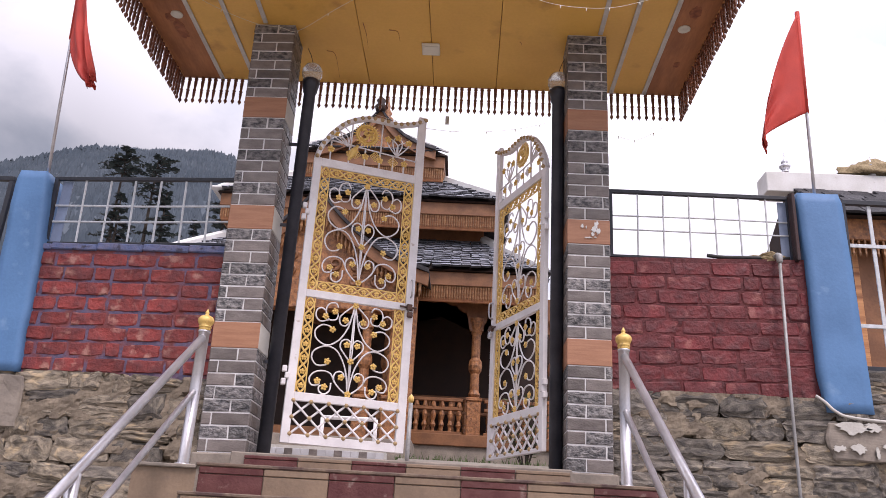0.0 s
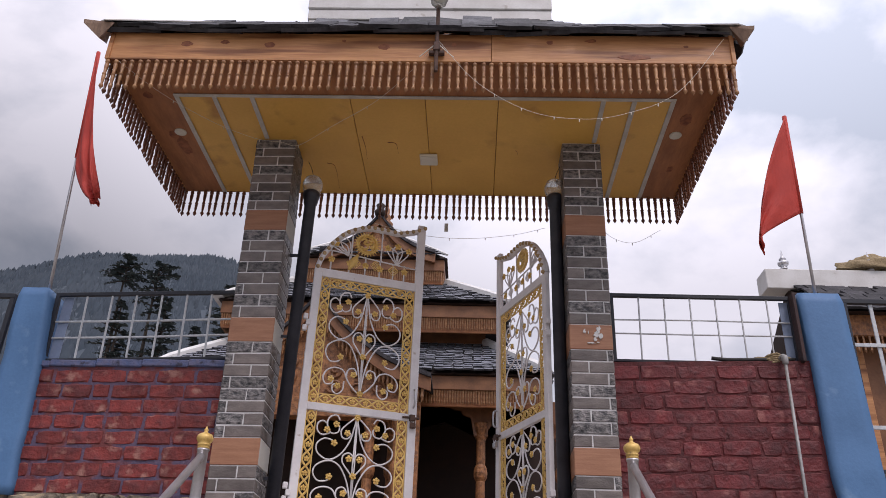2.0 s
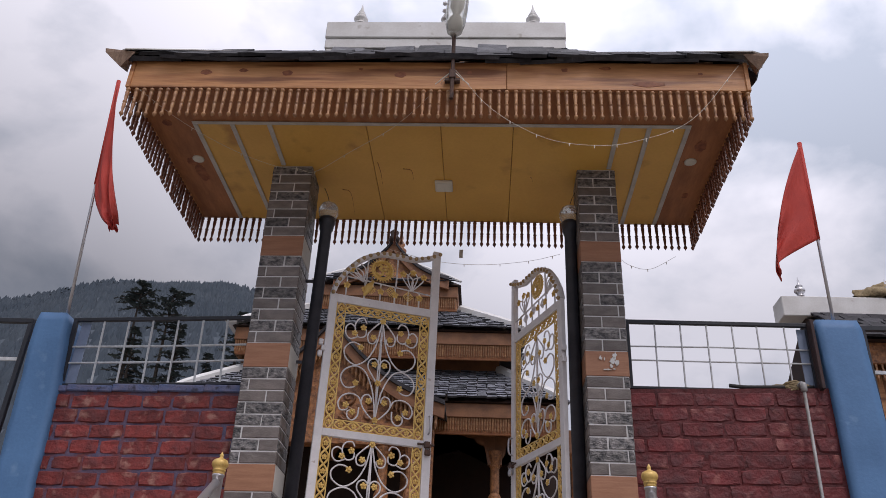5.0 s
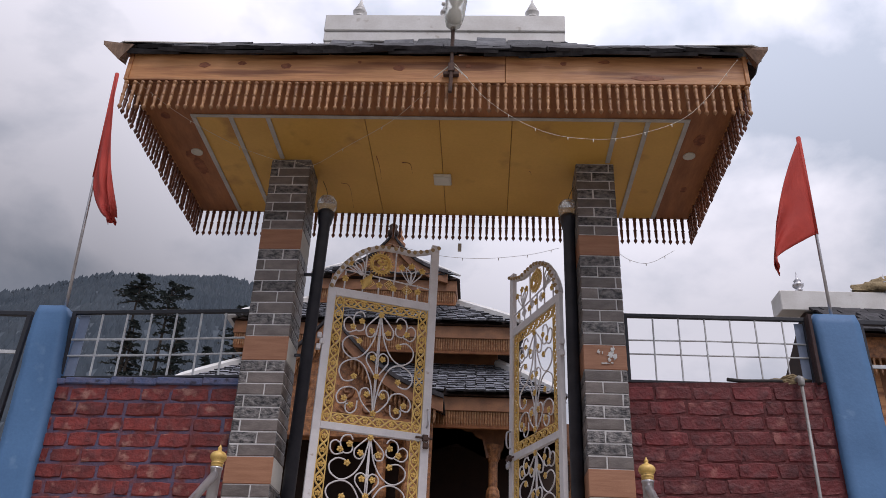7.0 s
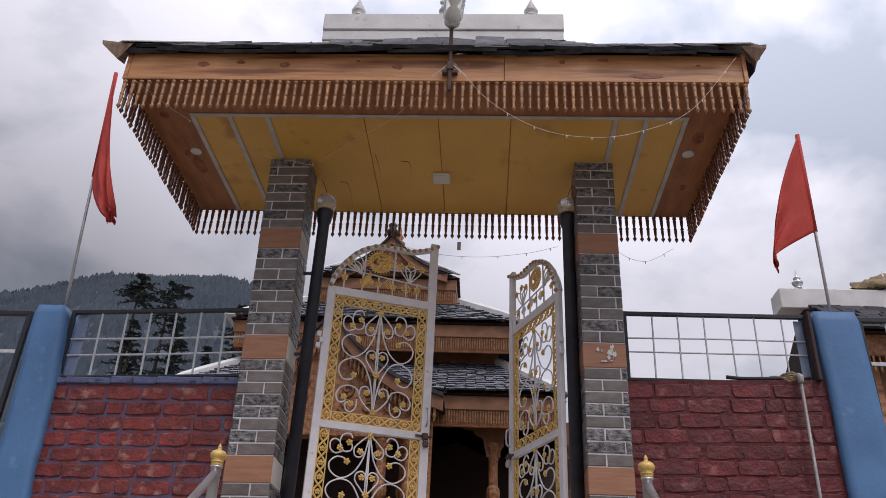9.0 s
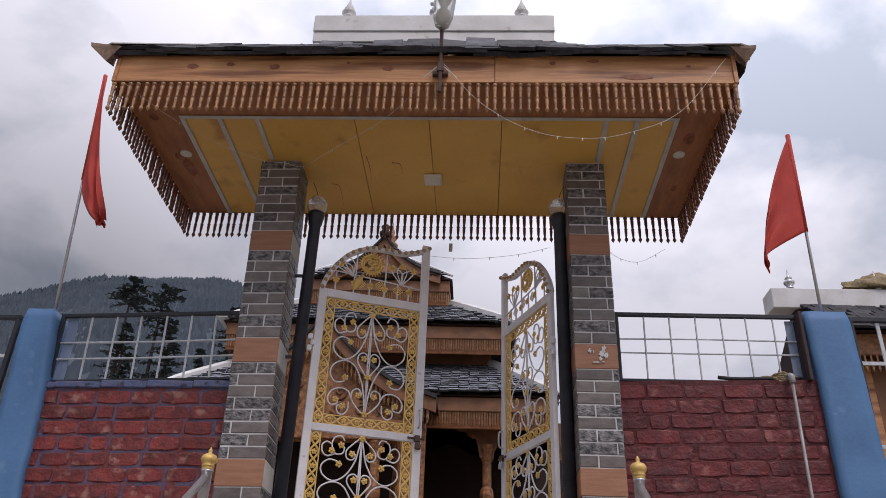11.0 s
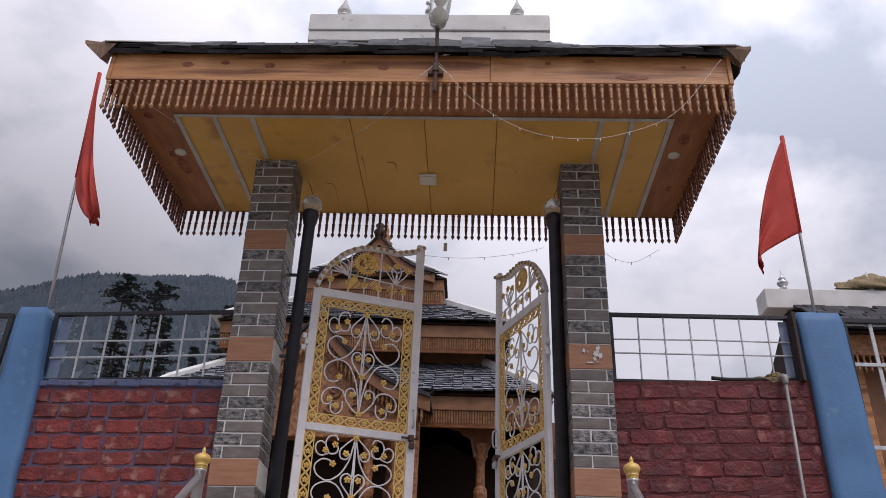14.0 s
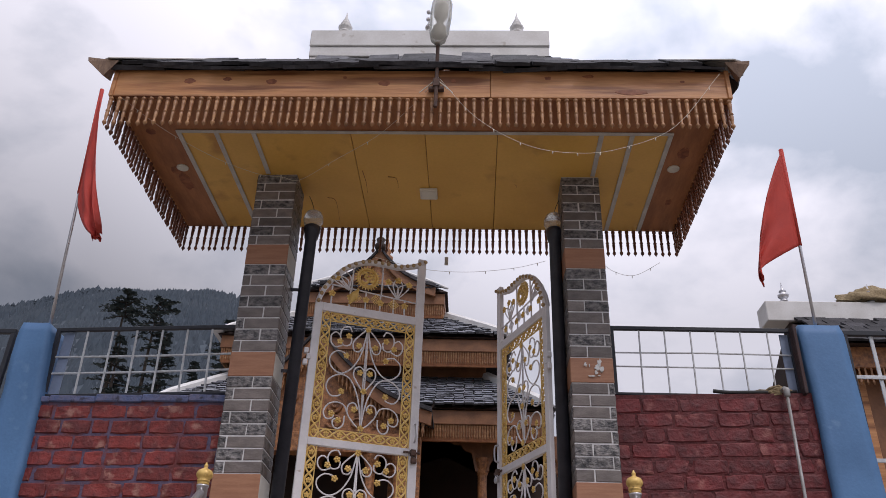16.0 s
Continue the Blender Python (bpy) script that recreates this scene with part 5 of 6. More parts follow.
r = root("flood_lamp", pose(0.11, CY0 - 0.005, SOF + 0.02), "clear cased street lamp on a rusty arm at the fascia", "lamp")
bm = bmesh.new()
tube(bm, smooth_line([(0, -0.03, -0.14), (0, -0.04, 0.1), (0, -0.05, 0.3), (0, -0.08, 0.48)], 4), 0.016, 8)
box(bm, -0.06, 0.06, -0.04, 0.0, 0.03, 0.06, bevel=0.004)
box(bm, -0.025, 0.025, -0.06, 0.0, 0.05, 0.13, bevel=0.004)
put("arm", bm, "rust", r)
bm = bmesh.new()
lathe(bm, [(0.02, 0.0), (0.05, 0.02), (0.07, 0.08), (0.078, 0.2), (0.075, 0.3), (0.055, 0.345), (0.02, 0.36)], 16, Matrix.Translation((0, -0.09, 0.44)) @ pose(0, 0, 0, 18, 5, 0) @ Matrix.Diagonal((1.12, 0.8, 1.2, 1)))
put("case", bm, "glass", r, "clear plastic lamp case", True)
bm = bmesh.new()
lathe(bm, [(0.02, 0.05), (0.045, 0.07), (0.052, 0.11), (0.04, 0.16), (0.02, 0.18), (0.03, 0.2), (0.045, 0.24), (0.045, 0.34), (0.02, 0.37)], 12, Matrix.Translation((0, -0.09, 0.44)) @ pose(0, 0, 0, 18, 5, 0) @ Matrix.Diagonal((1, 0.8, 1, 1)))
put("bulb", bm, "plastic_white", r, "cream bulb and reflector", True)
for z in (0.19, 0.27, 0.35):
    bm = bmesh.new()
    blob(bm, (-0.085, -0.1, 0.44 + z), 0.02, None, 1)
    put("clip", bm, "white_metal", r)
for dx in (-0.13, 0.13):
    bm = bmesh.new()
    tube(bm, [(0, -0.05, 0.12), (dx, -0.03, 0.0)], 0.004, 5)
    put("stay_wire", bm, "plastic_white", r)

# ---- light strings ----
def light_string(pts, count, label, thick=1.0):
    r = root("light_string", pose(0, 0, 0), label, "fairy lights", "strings of small lights")
    line = smooth_line(pts, 8)
    bm = bmesh.new()
    tube(bm, line, 0.003 * thick, 5)
    put("wire", bm, "plastic_white", r)
    for k in range(count):
        p = line[int((k + 0.5) * len(line) / count)]
        bm = bmesh.new()
        lathe(bm, [(0.006, 0.0), (0.0075, -0.014), (0.0055, -0.024), (0.0045, -0.044), (0.001, -0.05)], 6, Matrix.Translation(p) @ Matrix.Scale(thick, 4))
        put("bulb", bm, "plastic_white", r)
    return r


light_string([(0.1, -1.11, 3.76), (-0.05, -1.0, 3.63), (-0.35, -0.8, 3.46), (-0.75, -0.5, 3.42), (-1.12, -0.1, 3.5), (-1.3, -0.02, 3.585), (-1.5, -0.12, 3.55), (-1.8, -0.4, 3.52), (-2.12, -0.75, 3.54), (-2.36, -1.06, 3.6)], 10, "thin white fairy light string sagging under the ceiling", 0.55)
light_string([(0.12, -1.1, 3.80), (0.42, -1.1, 3.4), (0.8, -1.1, 3.14), (1.17, -1.1, 3.07), (1.5, -1.1, 3.12), (1.9, -1.1, 3.32), (2.3, -1.1, 3.84)], 11, "thin white fairy light string across the turned drops", 0.55)
light_string([(-0.55, 0.95, 3.32), (-0.1, 0.95, 3.2), (0.35, 0.95, 3.17), (0.8, 0.95, 3.22), (1.1, 0.95, 3.3)], 6, "thin fairy light string below the rear drops", 0.6)
light_string([(1.6, 0.95, 3.34), (1.75, 0.95, 3.2), (1.95, 0.95, 3.16), (2.2, 0.95, 3.3)], 4, "short loop of fairy lights below the rear drops", 0.6)


bm = bmesh.new()
box(bm, 0.13, 0.165, 0.944, 0.952, 3.24, 3.33, pose(0, 0, 0, 0, 0, 0), bevel=0.002)
tagged(put("paper_tag", bm, "stucco"), "small faded paper tag hanging from a drop", "tag")


# ---- temple behind the gate ----
temple = root("temple", pose(-1.7, 0, -0.03), "tiered pine temple with slate roofs and carved gable", "temple")
TR = random.Random(11)


def t_box(name, x0, x1, y0, y1, z0, z1, mat, label="", bevel=0.01, parent=None):
    bm = bmesh.new()
    box(bm, x0, x1, y0, y1, z0, z1, bevel=bevel)
    return put(name, bm, mat, parent or temple, label)


def drops(name, x0, x1, y, z0, z1, step, parent):
    """A rank of short turned drops too fine to pick apart."""
    bm = bmesh.new()
    x = x0
    h = z1 - z0
    while x < x1:
        lathe(bm, [(0.013, 0), (0.017, -0.12 * h), (0.012, -0.3 * h), (0.018, -0.5 * h), (0.012, -0.72 * h), (0.017, -0.86 * h), (0.006, -h)], 5, Matrix.Translation((x, y, z1)))
        x += step
    ob = put(name, bm, "bead_pale", parent, "row of turned wooden drops")
    return tagged(ob, kind="stuff")


def drops_side(name, x, y0, y1, z0, z1, step, parent):
    bm = bmesh.new()
    y = y0
    h = z1 - z0
    while y < y1:
        lathe(bm, [(0.013, 0), (0.017, -0.12 * h), (0.012, -0.3 * h), (0.018, -0.5 * h), (0.012, -0.72 * h), (0.017, -0.86 * h), (0.006, -h)], 5, Matrix.Translation((x, y, z1)))
        y += step
    return tagged(put(name, bm, "bead_pale", parent, "row of turned wooden drops"), kind="stuff")


t_box("plinth", -4.3, 4.3, 7.55, 13.6, 0.0, 1.05, "concrete", "brownish plastered plinth")
t_box("sill_beam", -4.3, 4.3, 7.5, 7.75, 1.05, 1.24, "temple_wood", "thick pine sill beam")
t_box("porch_floor", -4.3, 4.3, 7.75, 13.5, 1.05, 1.22, "temple_wood")
# inner wall and porch ceiling carry the interior's shade in their colour
t_box("inner_wall", -3.9, 3.9, 9.6, 12.2, 1.22, 4.2, "temple_dark", "timber inner wall, porch shade put into its near-black colour")
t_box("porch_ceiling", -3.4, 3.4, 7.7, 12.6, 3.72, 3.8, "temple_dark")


def column(x, y, z0, z1):
    bm = bmesh.new()
    h = z1 - z0
    box(bm, x - 0.12, x + 0.12, y - 0.12, y + 0.12, z0, z0 + 0.62, bevel=0.015)
    box(bm, x - 0.135, x + 0.135, y - 0.135, y + 0.135, z0 + 0.62, z0 + 0.68, bevel=0.01)
    lathe(bm, [(0.1, 0.68), (0.14, 0.74), (0.1, 0.82), (0.105, 0.86), (0.1, 1.1), (0.145, 1.16), (0.155, 1.24), (0.145, 1.32), (0.1, 1.38), (0.105, 1.44), (0.1, h - 0.3), (0.13, h - 0.26), (0.1, h - 0.2), (0.14, h - 0.12), (0.17, h - 0.03), (0.17, h)], 12, Matrix.Translation((x, y, z0)) @ Matrix.Diagonal((0.76, 0.76, 1, 1)))
    return put("column", bm, "carved_wood", temple, "carved round pine column on a square foot")


for x in (-3.6, 0.75, 2.28, 3.65):
    column(x, 8.0, 1.24, 3.33)


def arch_board(x0, x1, y, z0, z1):
    """A header board cut to a cusped arch."""
    bm = bmesh.new()
    c, w = (x0 + x1) / 2, (x1 - x0) / 2 - 0.12
    out = [(x0, z1), (x0, z0 - 0.1), (c - w, z0 - 0.1)]
    n = 7
    for k in range(n):
        t0 = k / n
        for s in (0.0, 0.35, 0.7):
            t = t0 + s / n
            a = math.pi * (1 - t)
            d = 1.0 - 0.10 * math.sin(math.pi * s / 0.95)
            out.append((c + w * math.cos(a) * d, z0 + (z1 - z0) * 0.78 * math.sin(a) ** 0.8 * d if math.sin(a) > 0 else z0))
    out += [(c + w, z0 - 0.1), (x1, z0 - 0.1), (x1, z1)]
    prism(bm, out, y - 0.04, y + 0.04)
    bmesh.ops.triangulate(bm, faces=[f for f in bm.faces if len(f.verts) > 4])
    return put("arch_board", bm, "temple_wood", temple, "pine header board cut to a cusped arch")


for a, b in ((0.75, 2.28), (2.28, 3.65), (-0.6, 0.75)):
    arch_board(a, b, 8.0, 3.2, 3.74)


def balustrade(x0, x1, y, z0, z1, step):
    for z in (z0 + 0.04, (z0 + z1) / 2 + 0.12, z1 - 0.06):
        t_box("rail", x0, x1, y - 0.035, y + 0.035, z, z + 0.06, "temple_wood")
    x = x0 + step / 2
    while x < x1:
        bm = bmesh.new()
        h = z1 - z0 - 0.16
        lathe(bm, [(0.03, 0), (0.03, 0.12 * h), (0.05, 0.2 * h), (0.028, 0.34 * h), (0.045, 0.48 * h), (0.05, 0.56 * h), (0.028, 0.7 * h), (0.045, 0.84 * h), (0.03, h)], 8, Matrix.Translation((x, y, z0 + 0.1)))
        put("baluster", bm, "carved_wood", temple)
        x += step


balustrade(0.95, 2.1, 7.97, 1.24, 1.9, 0.145)
balustrade(2.46, 3.5, 7.97, 1.24, 1.9, 0.2)
balustrade(-0.4, 3.3, 9.2, 1.24, 2.15, 0.22)

# tiers: eave half width, eave front, eave height, ridge half width, ridge front, ridge height
TIERS = ((3.45, 7.4, 4.02, 2.35, 8.85, 5.07), (2.78, 8.15, 5.66, 1.55, 9.3, 6.55), (1.55, 8.95, 7.02, 0.15, 10.2, 8.2))
DEEP = 10.4
for k, (ew, ey, ez, rw, ry, rz) in enumerate(TIERS):
    bm = bmesh.new()
    lo = [bm.verts.new(p) for p in ((-ew, ey, ez), (ew, ey, ez), (ew, 2 * DEEP - ey, ez), (-ew, 2 * DEEP - ey, ez))]
    hi = [bm.verts.new(p) for p in ((-rw, ry, rz), (rw, ry, rz), (rw, 2 * DEEP - ry, rz), (-rw, 2 * DEEP - ry, rz))]
    bm.faces.new(lo[::-1])
    bm.faces.new(hi)
    for j in range(4):
        bm.faces.new((lo[j], lo[(j + 1) % 4], hi[(j + 1) % 4], hi[j]))
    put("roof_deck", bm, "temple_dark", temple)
    t_box("eave_board", -ew + 0.06, ew - 0.06, ey + 0.06, ey + 0.12, ez - 0.26, ez - 0.01, "temple_wood", "plain pine eave board")
    for sx in (-1, 1):
        xa = sx * (ew - 0.09)
        t_box("eave_board", xa - 0.03, xa + 0.03, ey + 0.125, 2 * DEEP - ey - 0.1, ez - 0.26, ez - 0.01, "temple_wood", "plain pine eave board")
        drops_side("drop_fringe", xa, ey + 0.15, 2 * DEEP - ey - 0.1, ez - 0.52, ez - 0.26, 0.05, temple)
    t_box("fringe_rail", -ew + 0.1, ew - 0.1, ey + 0.125, ey + 0.16, ez - 0.54, ez - 0.2, "pine_dark")
    drops("drop_fringe", -ew + 0.1, ew - 0.1, ey + 0.09, ez - 0.5, ez - 0.26, 0.045, temple)
    for sx in (-1, 1):
        bm = bmesh.new()
        foot, top = Vector((sx * ew, ey, ez + 0.03)), Vector((sx * rw, ry, rz + 0.03))
        wide = 0.05 if k == 2 else 0.1
        tube(bm, [foot.lerp(top, q / 6) + Vector((0, 0, 0.05)) for q in range(7)], lambda q: wide * (0.45 + 0.55 * min(1.0, 5 * q)), 6)
        put("hip_cap", bm, "roof_paint", temple, "pale metal hip cap")
for k, (ew, ey, ez, rw, ry, rz) in enumerate(TIERS[:2]):
    t_box("eave_flashing", -ew - 0.12, -ew + 0.1, ey - 0.1, 2 * DEEP - ey, ez + 0.03, ez + 0.075, "roof_paint", "white sheet metal along the eave")
t_box("tier_wall", -2.35, 2.35, 8.8, 12.0, 4.6, 5.5, "temple_wood", "planked pine wall of the upper tier")
t_box("tier_wall", -1.5, 1.5, 9.25, 11.55, 6.2, 6.9, "temple_wood", "planked pine wall of the top tier")
bm = bmesh.new()
lathe(bm, [(0.26, 8.1), (0.2, 8.22), (0.09, 8.3), (0.13, 8.38), (0.14, 8.45), (0.06, 8.53), (0.1, 8.6), (0.04, 8.7), (0.05, 8.78), (0.015, 8.9), (0.006, 9.05)], 12, Matrix.Translation((0.1, DEEP - 0.3, 0)))
put("spire", bm, "carved_wood", temple, "small turned wooden spire", True)
def curved_gable(x, z, line, y0, deep, board, drop):
    """Two roof slopes that flare outwards from an apex, with a board under each front edge."""
    for sx in (-1, 1):
        top = smooth_line([(x + sx * u, 0, z + h) for u, h in line], 4)
        top = [(p.x, p.z) for p in top]
        bm = bmesh.new()
        prism(bm, [(u, h + 0.07) for u, h in top] + [(u, h) for u, h in top[::-1]], y0, y0 + deep)
        bmesh.ops.triangulate(bm, faces=[f for f in bm.faces if len(f.verts) > 4])
        put("gable_roof", bm, "roof_slate", temple, "dark slate gable roof with flared eaves")
        bm = bmesh.new()
        prism(bm, [(u, h - 0.004) for u, h in top] + [(u, h - drop) for u, h in top[::-1]], y0 + 0.05, y0 + 0.11)
        bmesh.ops.triangulate(bm, faces=[f for f in bm.faces if len(f.verts) > 4])
        put("barge_board", bm, board, temple, "flared pine barge board")


# small gable on the top roof
curved_gable(0.1, 7.98, [(0.0, 0.0), (0.2, -0.27), (0.5, -0.57), (0.85, -0.77), (1.2, -0.88)], 8.85, 1.3, "temple_wood", 0.2)
bm = bmesh.new()
lathe(bm, [(0.1, 7.95), (0.13, 8.05), (0.07, 8.12), (0.1, 8.2), (0.03, 8.27)], 10, Matrix.Translation((0.1, 8.87, 0)))
put("gable_finial", bm, "temple_dark", temple, "dark carved knob on the gable", True)
bm = bmesh.new()
prism(bm, [(-0.85, 7.05), (1.05, 7.05), (0.5, 7.45), (0.1, 7.9), (-0.3, 7.45)], 9.0, 9.05)
put("gable_panel", bm, "carved_wood", temple, "carved pine gable panel")

# gabled entry porch
GX, GY, GZ, FX, FZ = -0.5, 6.8, 5.08, 1.85, 3.66
PORCH = [(0.0, 0.0), (0.34, -0.42), (0.78, -0.83), (1.3, -1.17), (1.95, -1.4)]
curved_gable(GX, GZ, PORCH, GY - 0.25, 2.4, "temple_wood", 0.22)
for sx in (-1, 1):
    bm = bmesh.new()
    for k in range(26):
        u = 1.85 * (k + 0.5) / 26
        for (ua, ha), (ub, hb) in zip(PORCH, PORCH[1:]):
            if ua <= u <= ub:
                h = ha + (hb - ha) * (u - ua) / (ub - ua)
        p = Vector((GX + sx * u, GY - 0.13, GZ + h - 0.18))
        lathe(bm, [(0.02, 0), (0.03, -0.05), (0.018, -0.1), (0.03, -0.16), (0.015, -0.2), (0.006, -0.25)], 5, Matrix.Translation(p))
    tagged(put("drop_fringe", bm, "bead_pale", temple, "row of turned wooden drops"), kind="stuff")
bm = bmesh.new()
prism(bm, [(GX - FX + 0.2, FZ - 0.3), (GX + FX - 0.2, FZ - 0.3), (GX + FX - 0.2, FZ), (GX + 0.78, GZ - 0.86), (GX, GZ - 0.05), (GX - 0.78, GZ - 0.86), (GX - FX + 0.2, FZ)], GY, GY + 0.06)
put("gable_panel", bm, "carved_wood", temple, "deeply carved pine gable panel")
for k in range(14):
    a = k * 0.9
    bm = bmesh.new()
    q = 0.2 + 0.9 * (k % 5) / 5
    cxg, czg = GX + (k % 7 - 3) * 0.36, FZ - 0.05 + 0.26 * (k // 7) + 0.1 * math.sin(a)
    pts = [(cxg + 0.14 * (1 - t / 16) * math.cos(a + t * 0.6), GY - 0.015, czg + 0.14 * (1 - t / 16) * math.sin(a + t * 0.6)) for t in range(14)]
    tube(bm, pts, 0.025, 5)
    put("carving", bm, "temple_wood", temple, "", True)
t_box("porch_beam", GX - FX + 0.15, GX + FX - 0.15, GY - 0.06, GY + 0.2, FZ - 0.62, FZ - 0.3, "carved_wood", "carved porch beam")
for x in (GX - 1.35, GX + 1.0, GX + 1.45):
    column(x, GY + 0.08, 1.0, FZ - 0.62)
t_box("porch_base", GX - FX, GX + FX, GY - 0.2, 7.5, 0.0, 1.0, "concrete", "brownish plastered porch base")
for x in (GX - 1.65, GX + 1.62):
    t_box("carved_post", x - 0.16, x + 0.16, GY + 0.1, GY + 0.3, 1.0, FZ - 0.3, "carved_wood", "flat carved side post")
t_box("porch_back", GX - 1.6, GX + 1.6, 8.4, 8.5, 1.24, 3.7, "temple_dark", "porch back panel, painted near black for the interior's shade")


# ---- yard behind the gate ----
kerb = root("tiled_kerb", pose(0, 0, -0.03), "low kerb faced with white and grey tiles", "kerb")
bm = bmesh.new()
box(bm, -2.1, -0.5, 4.01, 4.4, 0.0, 0.545)
put("body", bm, "stucco", kerb)
bm = bmesh.new()
box(bm, -0.049, 0.049, -0.008, 0.0, -0.049, 0.049, bevel=0.002)
tile_white = bpy.data.meshes.new("tile")
bm.to_mesh(tile_white)
tile_grey = bpy.data.meshes.new("tile")
bm.to_mesh(tile_grey)
bm.free()
tile_white.materials.append(M["floor_tile"])
tile_grey.materials.append(M["slate_tile"])
for i in range(16):
    for j in range(5):
        share("tile", tile_grey if (i + 2 * j) % 3 == 0 else tile_white, kerb, pose(-2.05 + 0.1 * i, 4.01, 0.06 + 0.1 * j))
rack = root("white_rail", pose(-0.98, 4.2, 0.515), "low white painted steel rail on the kerb", "rail")
for n, q in (("upright", [(-0.33, 0, 0), (-0.33, 0, 0.38)]), ("upright", [(0.33, 0, 0), (0.33, 0, 0.38)]), ("top_bar", [(-0.33, 0, 0.38), (0.33, 0, 0.38)])):
    bm = bmesh.new()
    tube(bm, q, 0.026, 8)
    put(n, bm, "white_metal", rack, smooth=True)
np_ = root("bollard", pose(-0.22, 4.0, -0.03), "grey steel newel with a gold ball top", "bollard")
bm = bmesh.new()
lathe(bm, [(0.026, 0), (0.026, 1.12)], 12)
put("post", bm, "galvanised", np_, smooth=True)
bm = bmesh.new()
lathe(bm, [(0.024, 1.12), (0.036, 1.15), (0.034, 1.19), (0.015, 1.215), (0.004, 1.23)], 12)
put("knob", bm, "gold_paint", np_, smooth=True)
bm = bmesh.new()
gr = random.Random(3)
for k in range(700):
    x, y = gr.uniform(-0.45, 2.6), gr.uniform(5.0, 6.4)
    h = gr.uniform(0.04, 0.14)
    a = gr.uniform(0, 6.28)
    p = Vector((x, y, -0.03 + 0.55 * (y > 0)))
    q = Vector((math.cos(a), math.sin(a), 0)) * 0.012
    tip = p + Vector((gr.uniform(-0.06, 0.06), gr.uniform(-0.06, 0.06), h))
    bm.faces.new([bm.verts.new(p - q), bm.verts.new(p + q), bm.verts.new(tip)])
tagged(put("grass", bm, "grass"), "short green grass on the bank below the temple", "grass", kind="stuff")
bm = bmesh.new()
box(bm, -0.45, 5.5, 4.95, 7.45, -0.03, 0.53, bevel=0.05)
tagged(put("earth_bank", bm, "ground"), "raised bank of earth before the temple", "bank", kind="structure")


# ---- pavilion beyond the fence ----
pav = root("pavilion", pose(0, 0, -0.03), "slate roofed pine pavilion with a white ridge box", "pavilion")
PX0, PX1 = 4.6, 9.0
bm = bmesh.new()
prism(bm, [(2.85, 3.36), (4.1, 4.2), (5.4, 3.36)], PX0, PX1, Matrix(((0, 1, 0, 0), (1, 0, 0, 0), (0, 0, 1, 0), (0, 0, 0, 1))))
put("roof_deck", bm, "temple_dark", pav)
bm = bmesh.new()
box(bm, 4.3, 8.9, 3.95, 4.3, 4.15, 4.44, bevel=0.01)
rb = put("ridge_box", bm, "roof_paint", pav, "white painted ridge box")
for x in (4.58, 5.72, 7.0):
    bm = bmesh.new()
    lathe(bm, [(0.05, 0), (0.05, 0.03), (0.03, 0.04), (0.07, 0.08), (0.075, 0.11), (0.03, 0.14), (0.05, 0.16), (0.02, 0.2), (0.003, 0.3)], 12, Matrix.Translation((x, 4.0, 4.44)))
    put("finial", bm, "steel", rb, "shiny metal finial", True)


def pav_box(name, x0, x1, y0, y1, z0, z1, mat, label=""):
    bm = bmesh.new()
    box(bm, x0, x1, y0, y1, z0, z1, bevel=0.006)
    put(name, bm, mat, pav, label)


pav_box("eave_board", PX0 + 0.1, PX1, 2.95, 3.0, 3.1, 3.36, "carved_wood", "carved pine eave board")
drops("drop_fringe", PX0 + 0.1, PX1, 2.97, 2.9, 3.12, 0.07, pav)
drops_side("drop_fringe", PX0 + 0.12, 3.0, 5.2, 2.95, 3.3, 0.085, pav)
pav_box("end_board", PX0 + 0.06, PX0 + 0.1, 3.0, 5.2, 3.1, 3.36, "temple_wood")
pav_box("wall", 4.85, PX1, 3.25, 5.0, 0.0, 3.3, "temple_wood", "golden pine plank wall")
for x in (4.9, 5.3, 5.7, 6.15):
    pav_box("wall_batten", x, x + 0.09, 3.2, 3.25, 0.0, 3.1, "pine")
bm = bmesh.new()
blob(bm, (0, 0, 0), 1.0, None, 4)
for v in bm.verts:
    d = 1 + 0.25 * noise.noise(v.co * 2.2) + 0.12 * noise.noise(v.co * 6) + 0.05 * math.sin(v.co.x * 22 + v.co.y * 9)
    v.co = Vector((5.85 + v.co.x * d * 0.55, 4.05 + v.co.y * d * 0.14, 4.39 + max(0.05, v.co.z * d * 0.22 + 0.05)))
tagged(put("straw_sacking", bm, "rope", None, "", True), "heap of straw coloured sacking on the ridge box", "sacking")

shrub = root("shrub", pose(1.35, 6.3, 0.5), "leafy green shrub growing on the bank", "shrub")
sr = random.Random(8)
vs, fs = [], []
stem = bmesh.new()
for k in range(16):
    tip = Vector((sr.uniform(-0.4, 0.4), sr.uniform(-0.3, 0.3), sr.uniform(0.5, 1.3)))
    tube(stem, [(0, 0, 0), tip * 0.5 + Vector((0, 0, 0.1)), tip], 0.01, 4)
    for q in range(26):
        p = tip * sr.uniform(0.35, 1.05) + Vector((sr.uniform(-0.1, 0.1), sr.uniform(-0.1, 0.1), sr.uniform(-0.06, 0.1)))
        d = Vector((sr.uniform(-1, 1), sr.uniform(-1, 1), sr.uniform(-0.6, 0.4))) * 0.09
        o = d.cross(Vector((0, 0, 1))) * 0.4
        n0 = len(vs)
        vs.extend((p, p + d * 0.5 + o, p + d, p + d * 0.5 - o))
        fs.append((n0, n0 + 1, n0 + 2, n0 + 3))
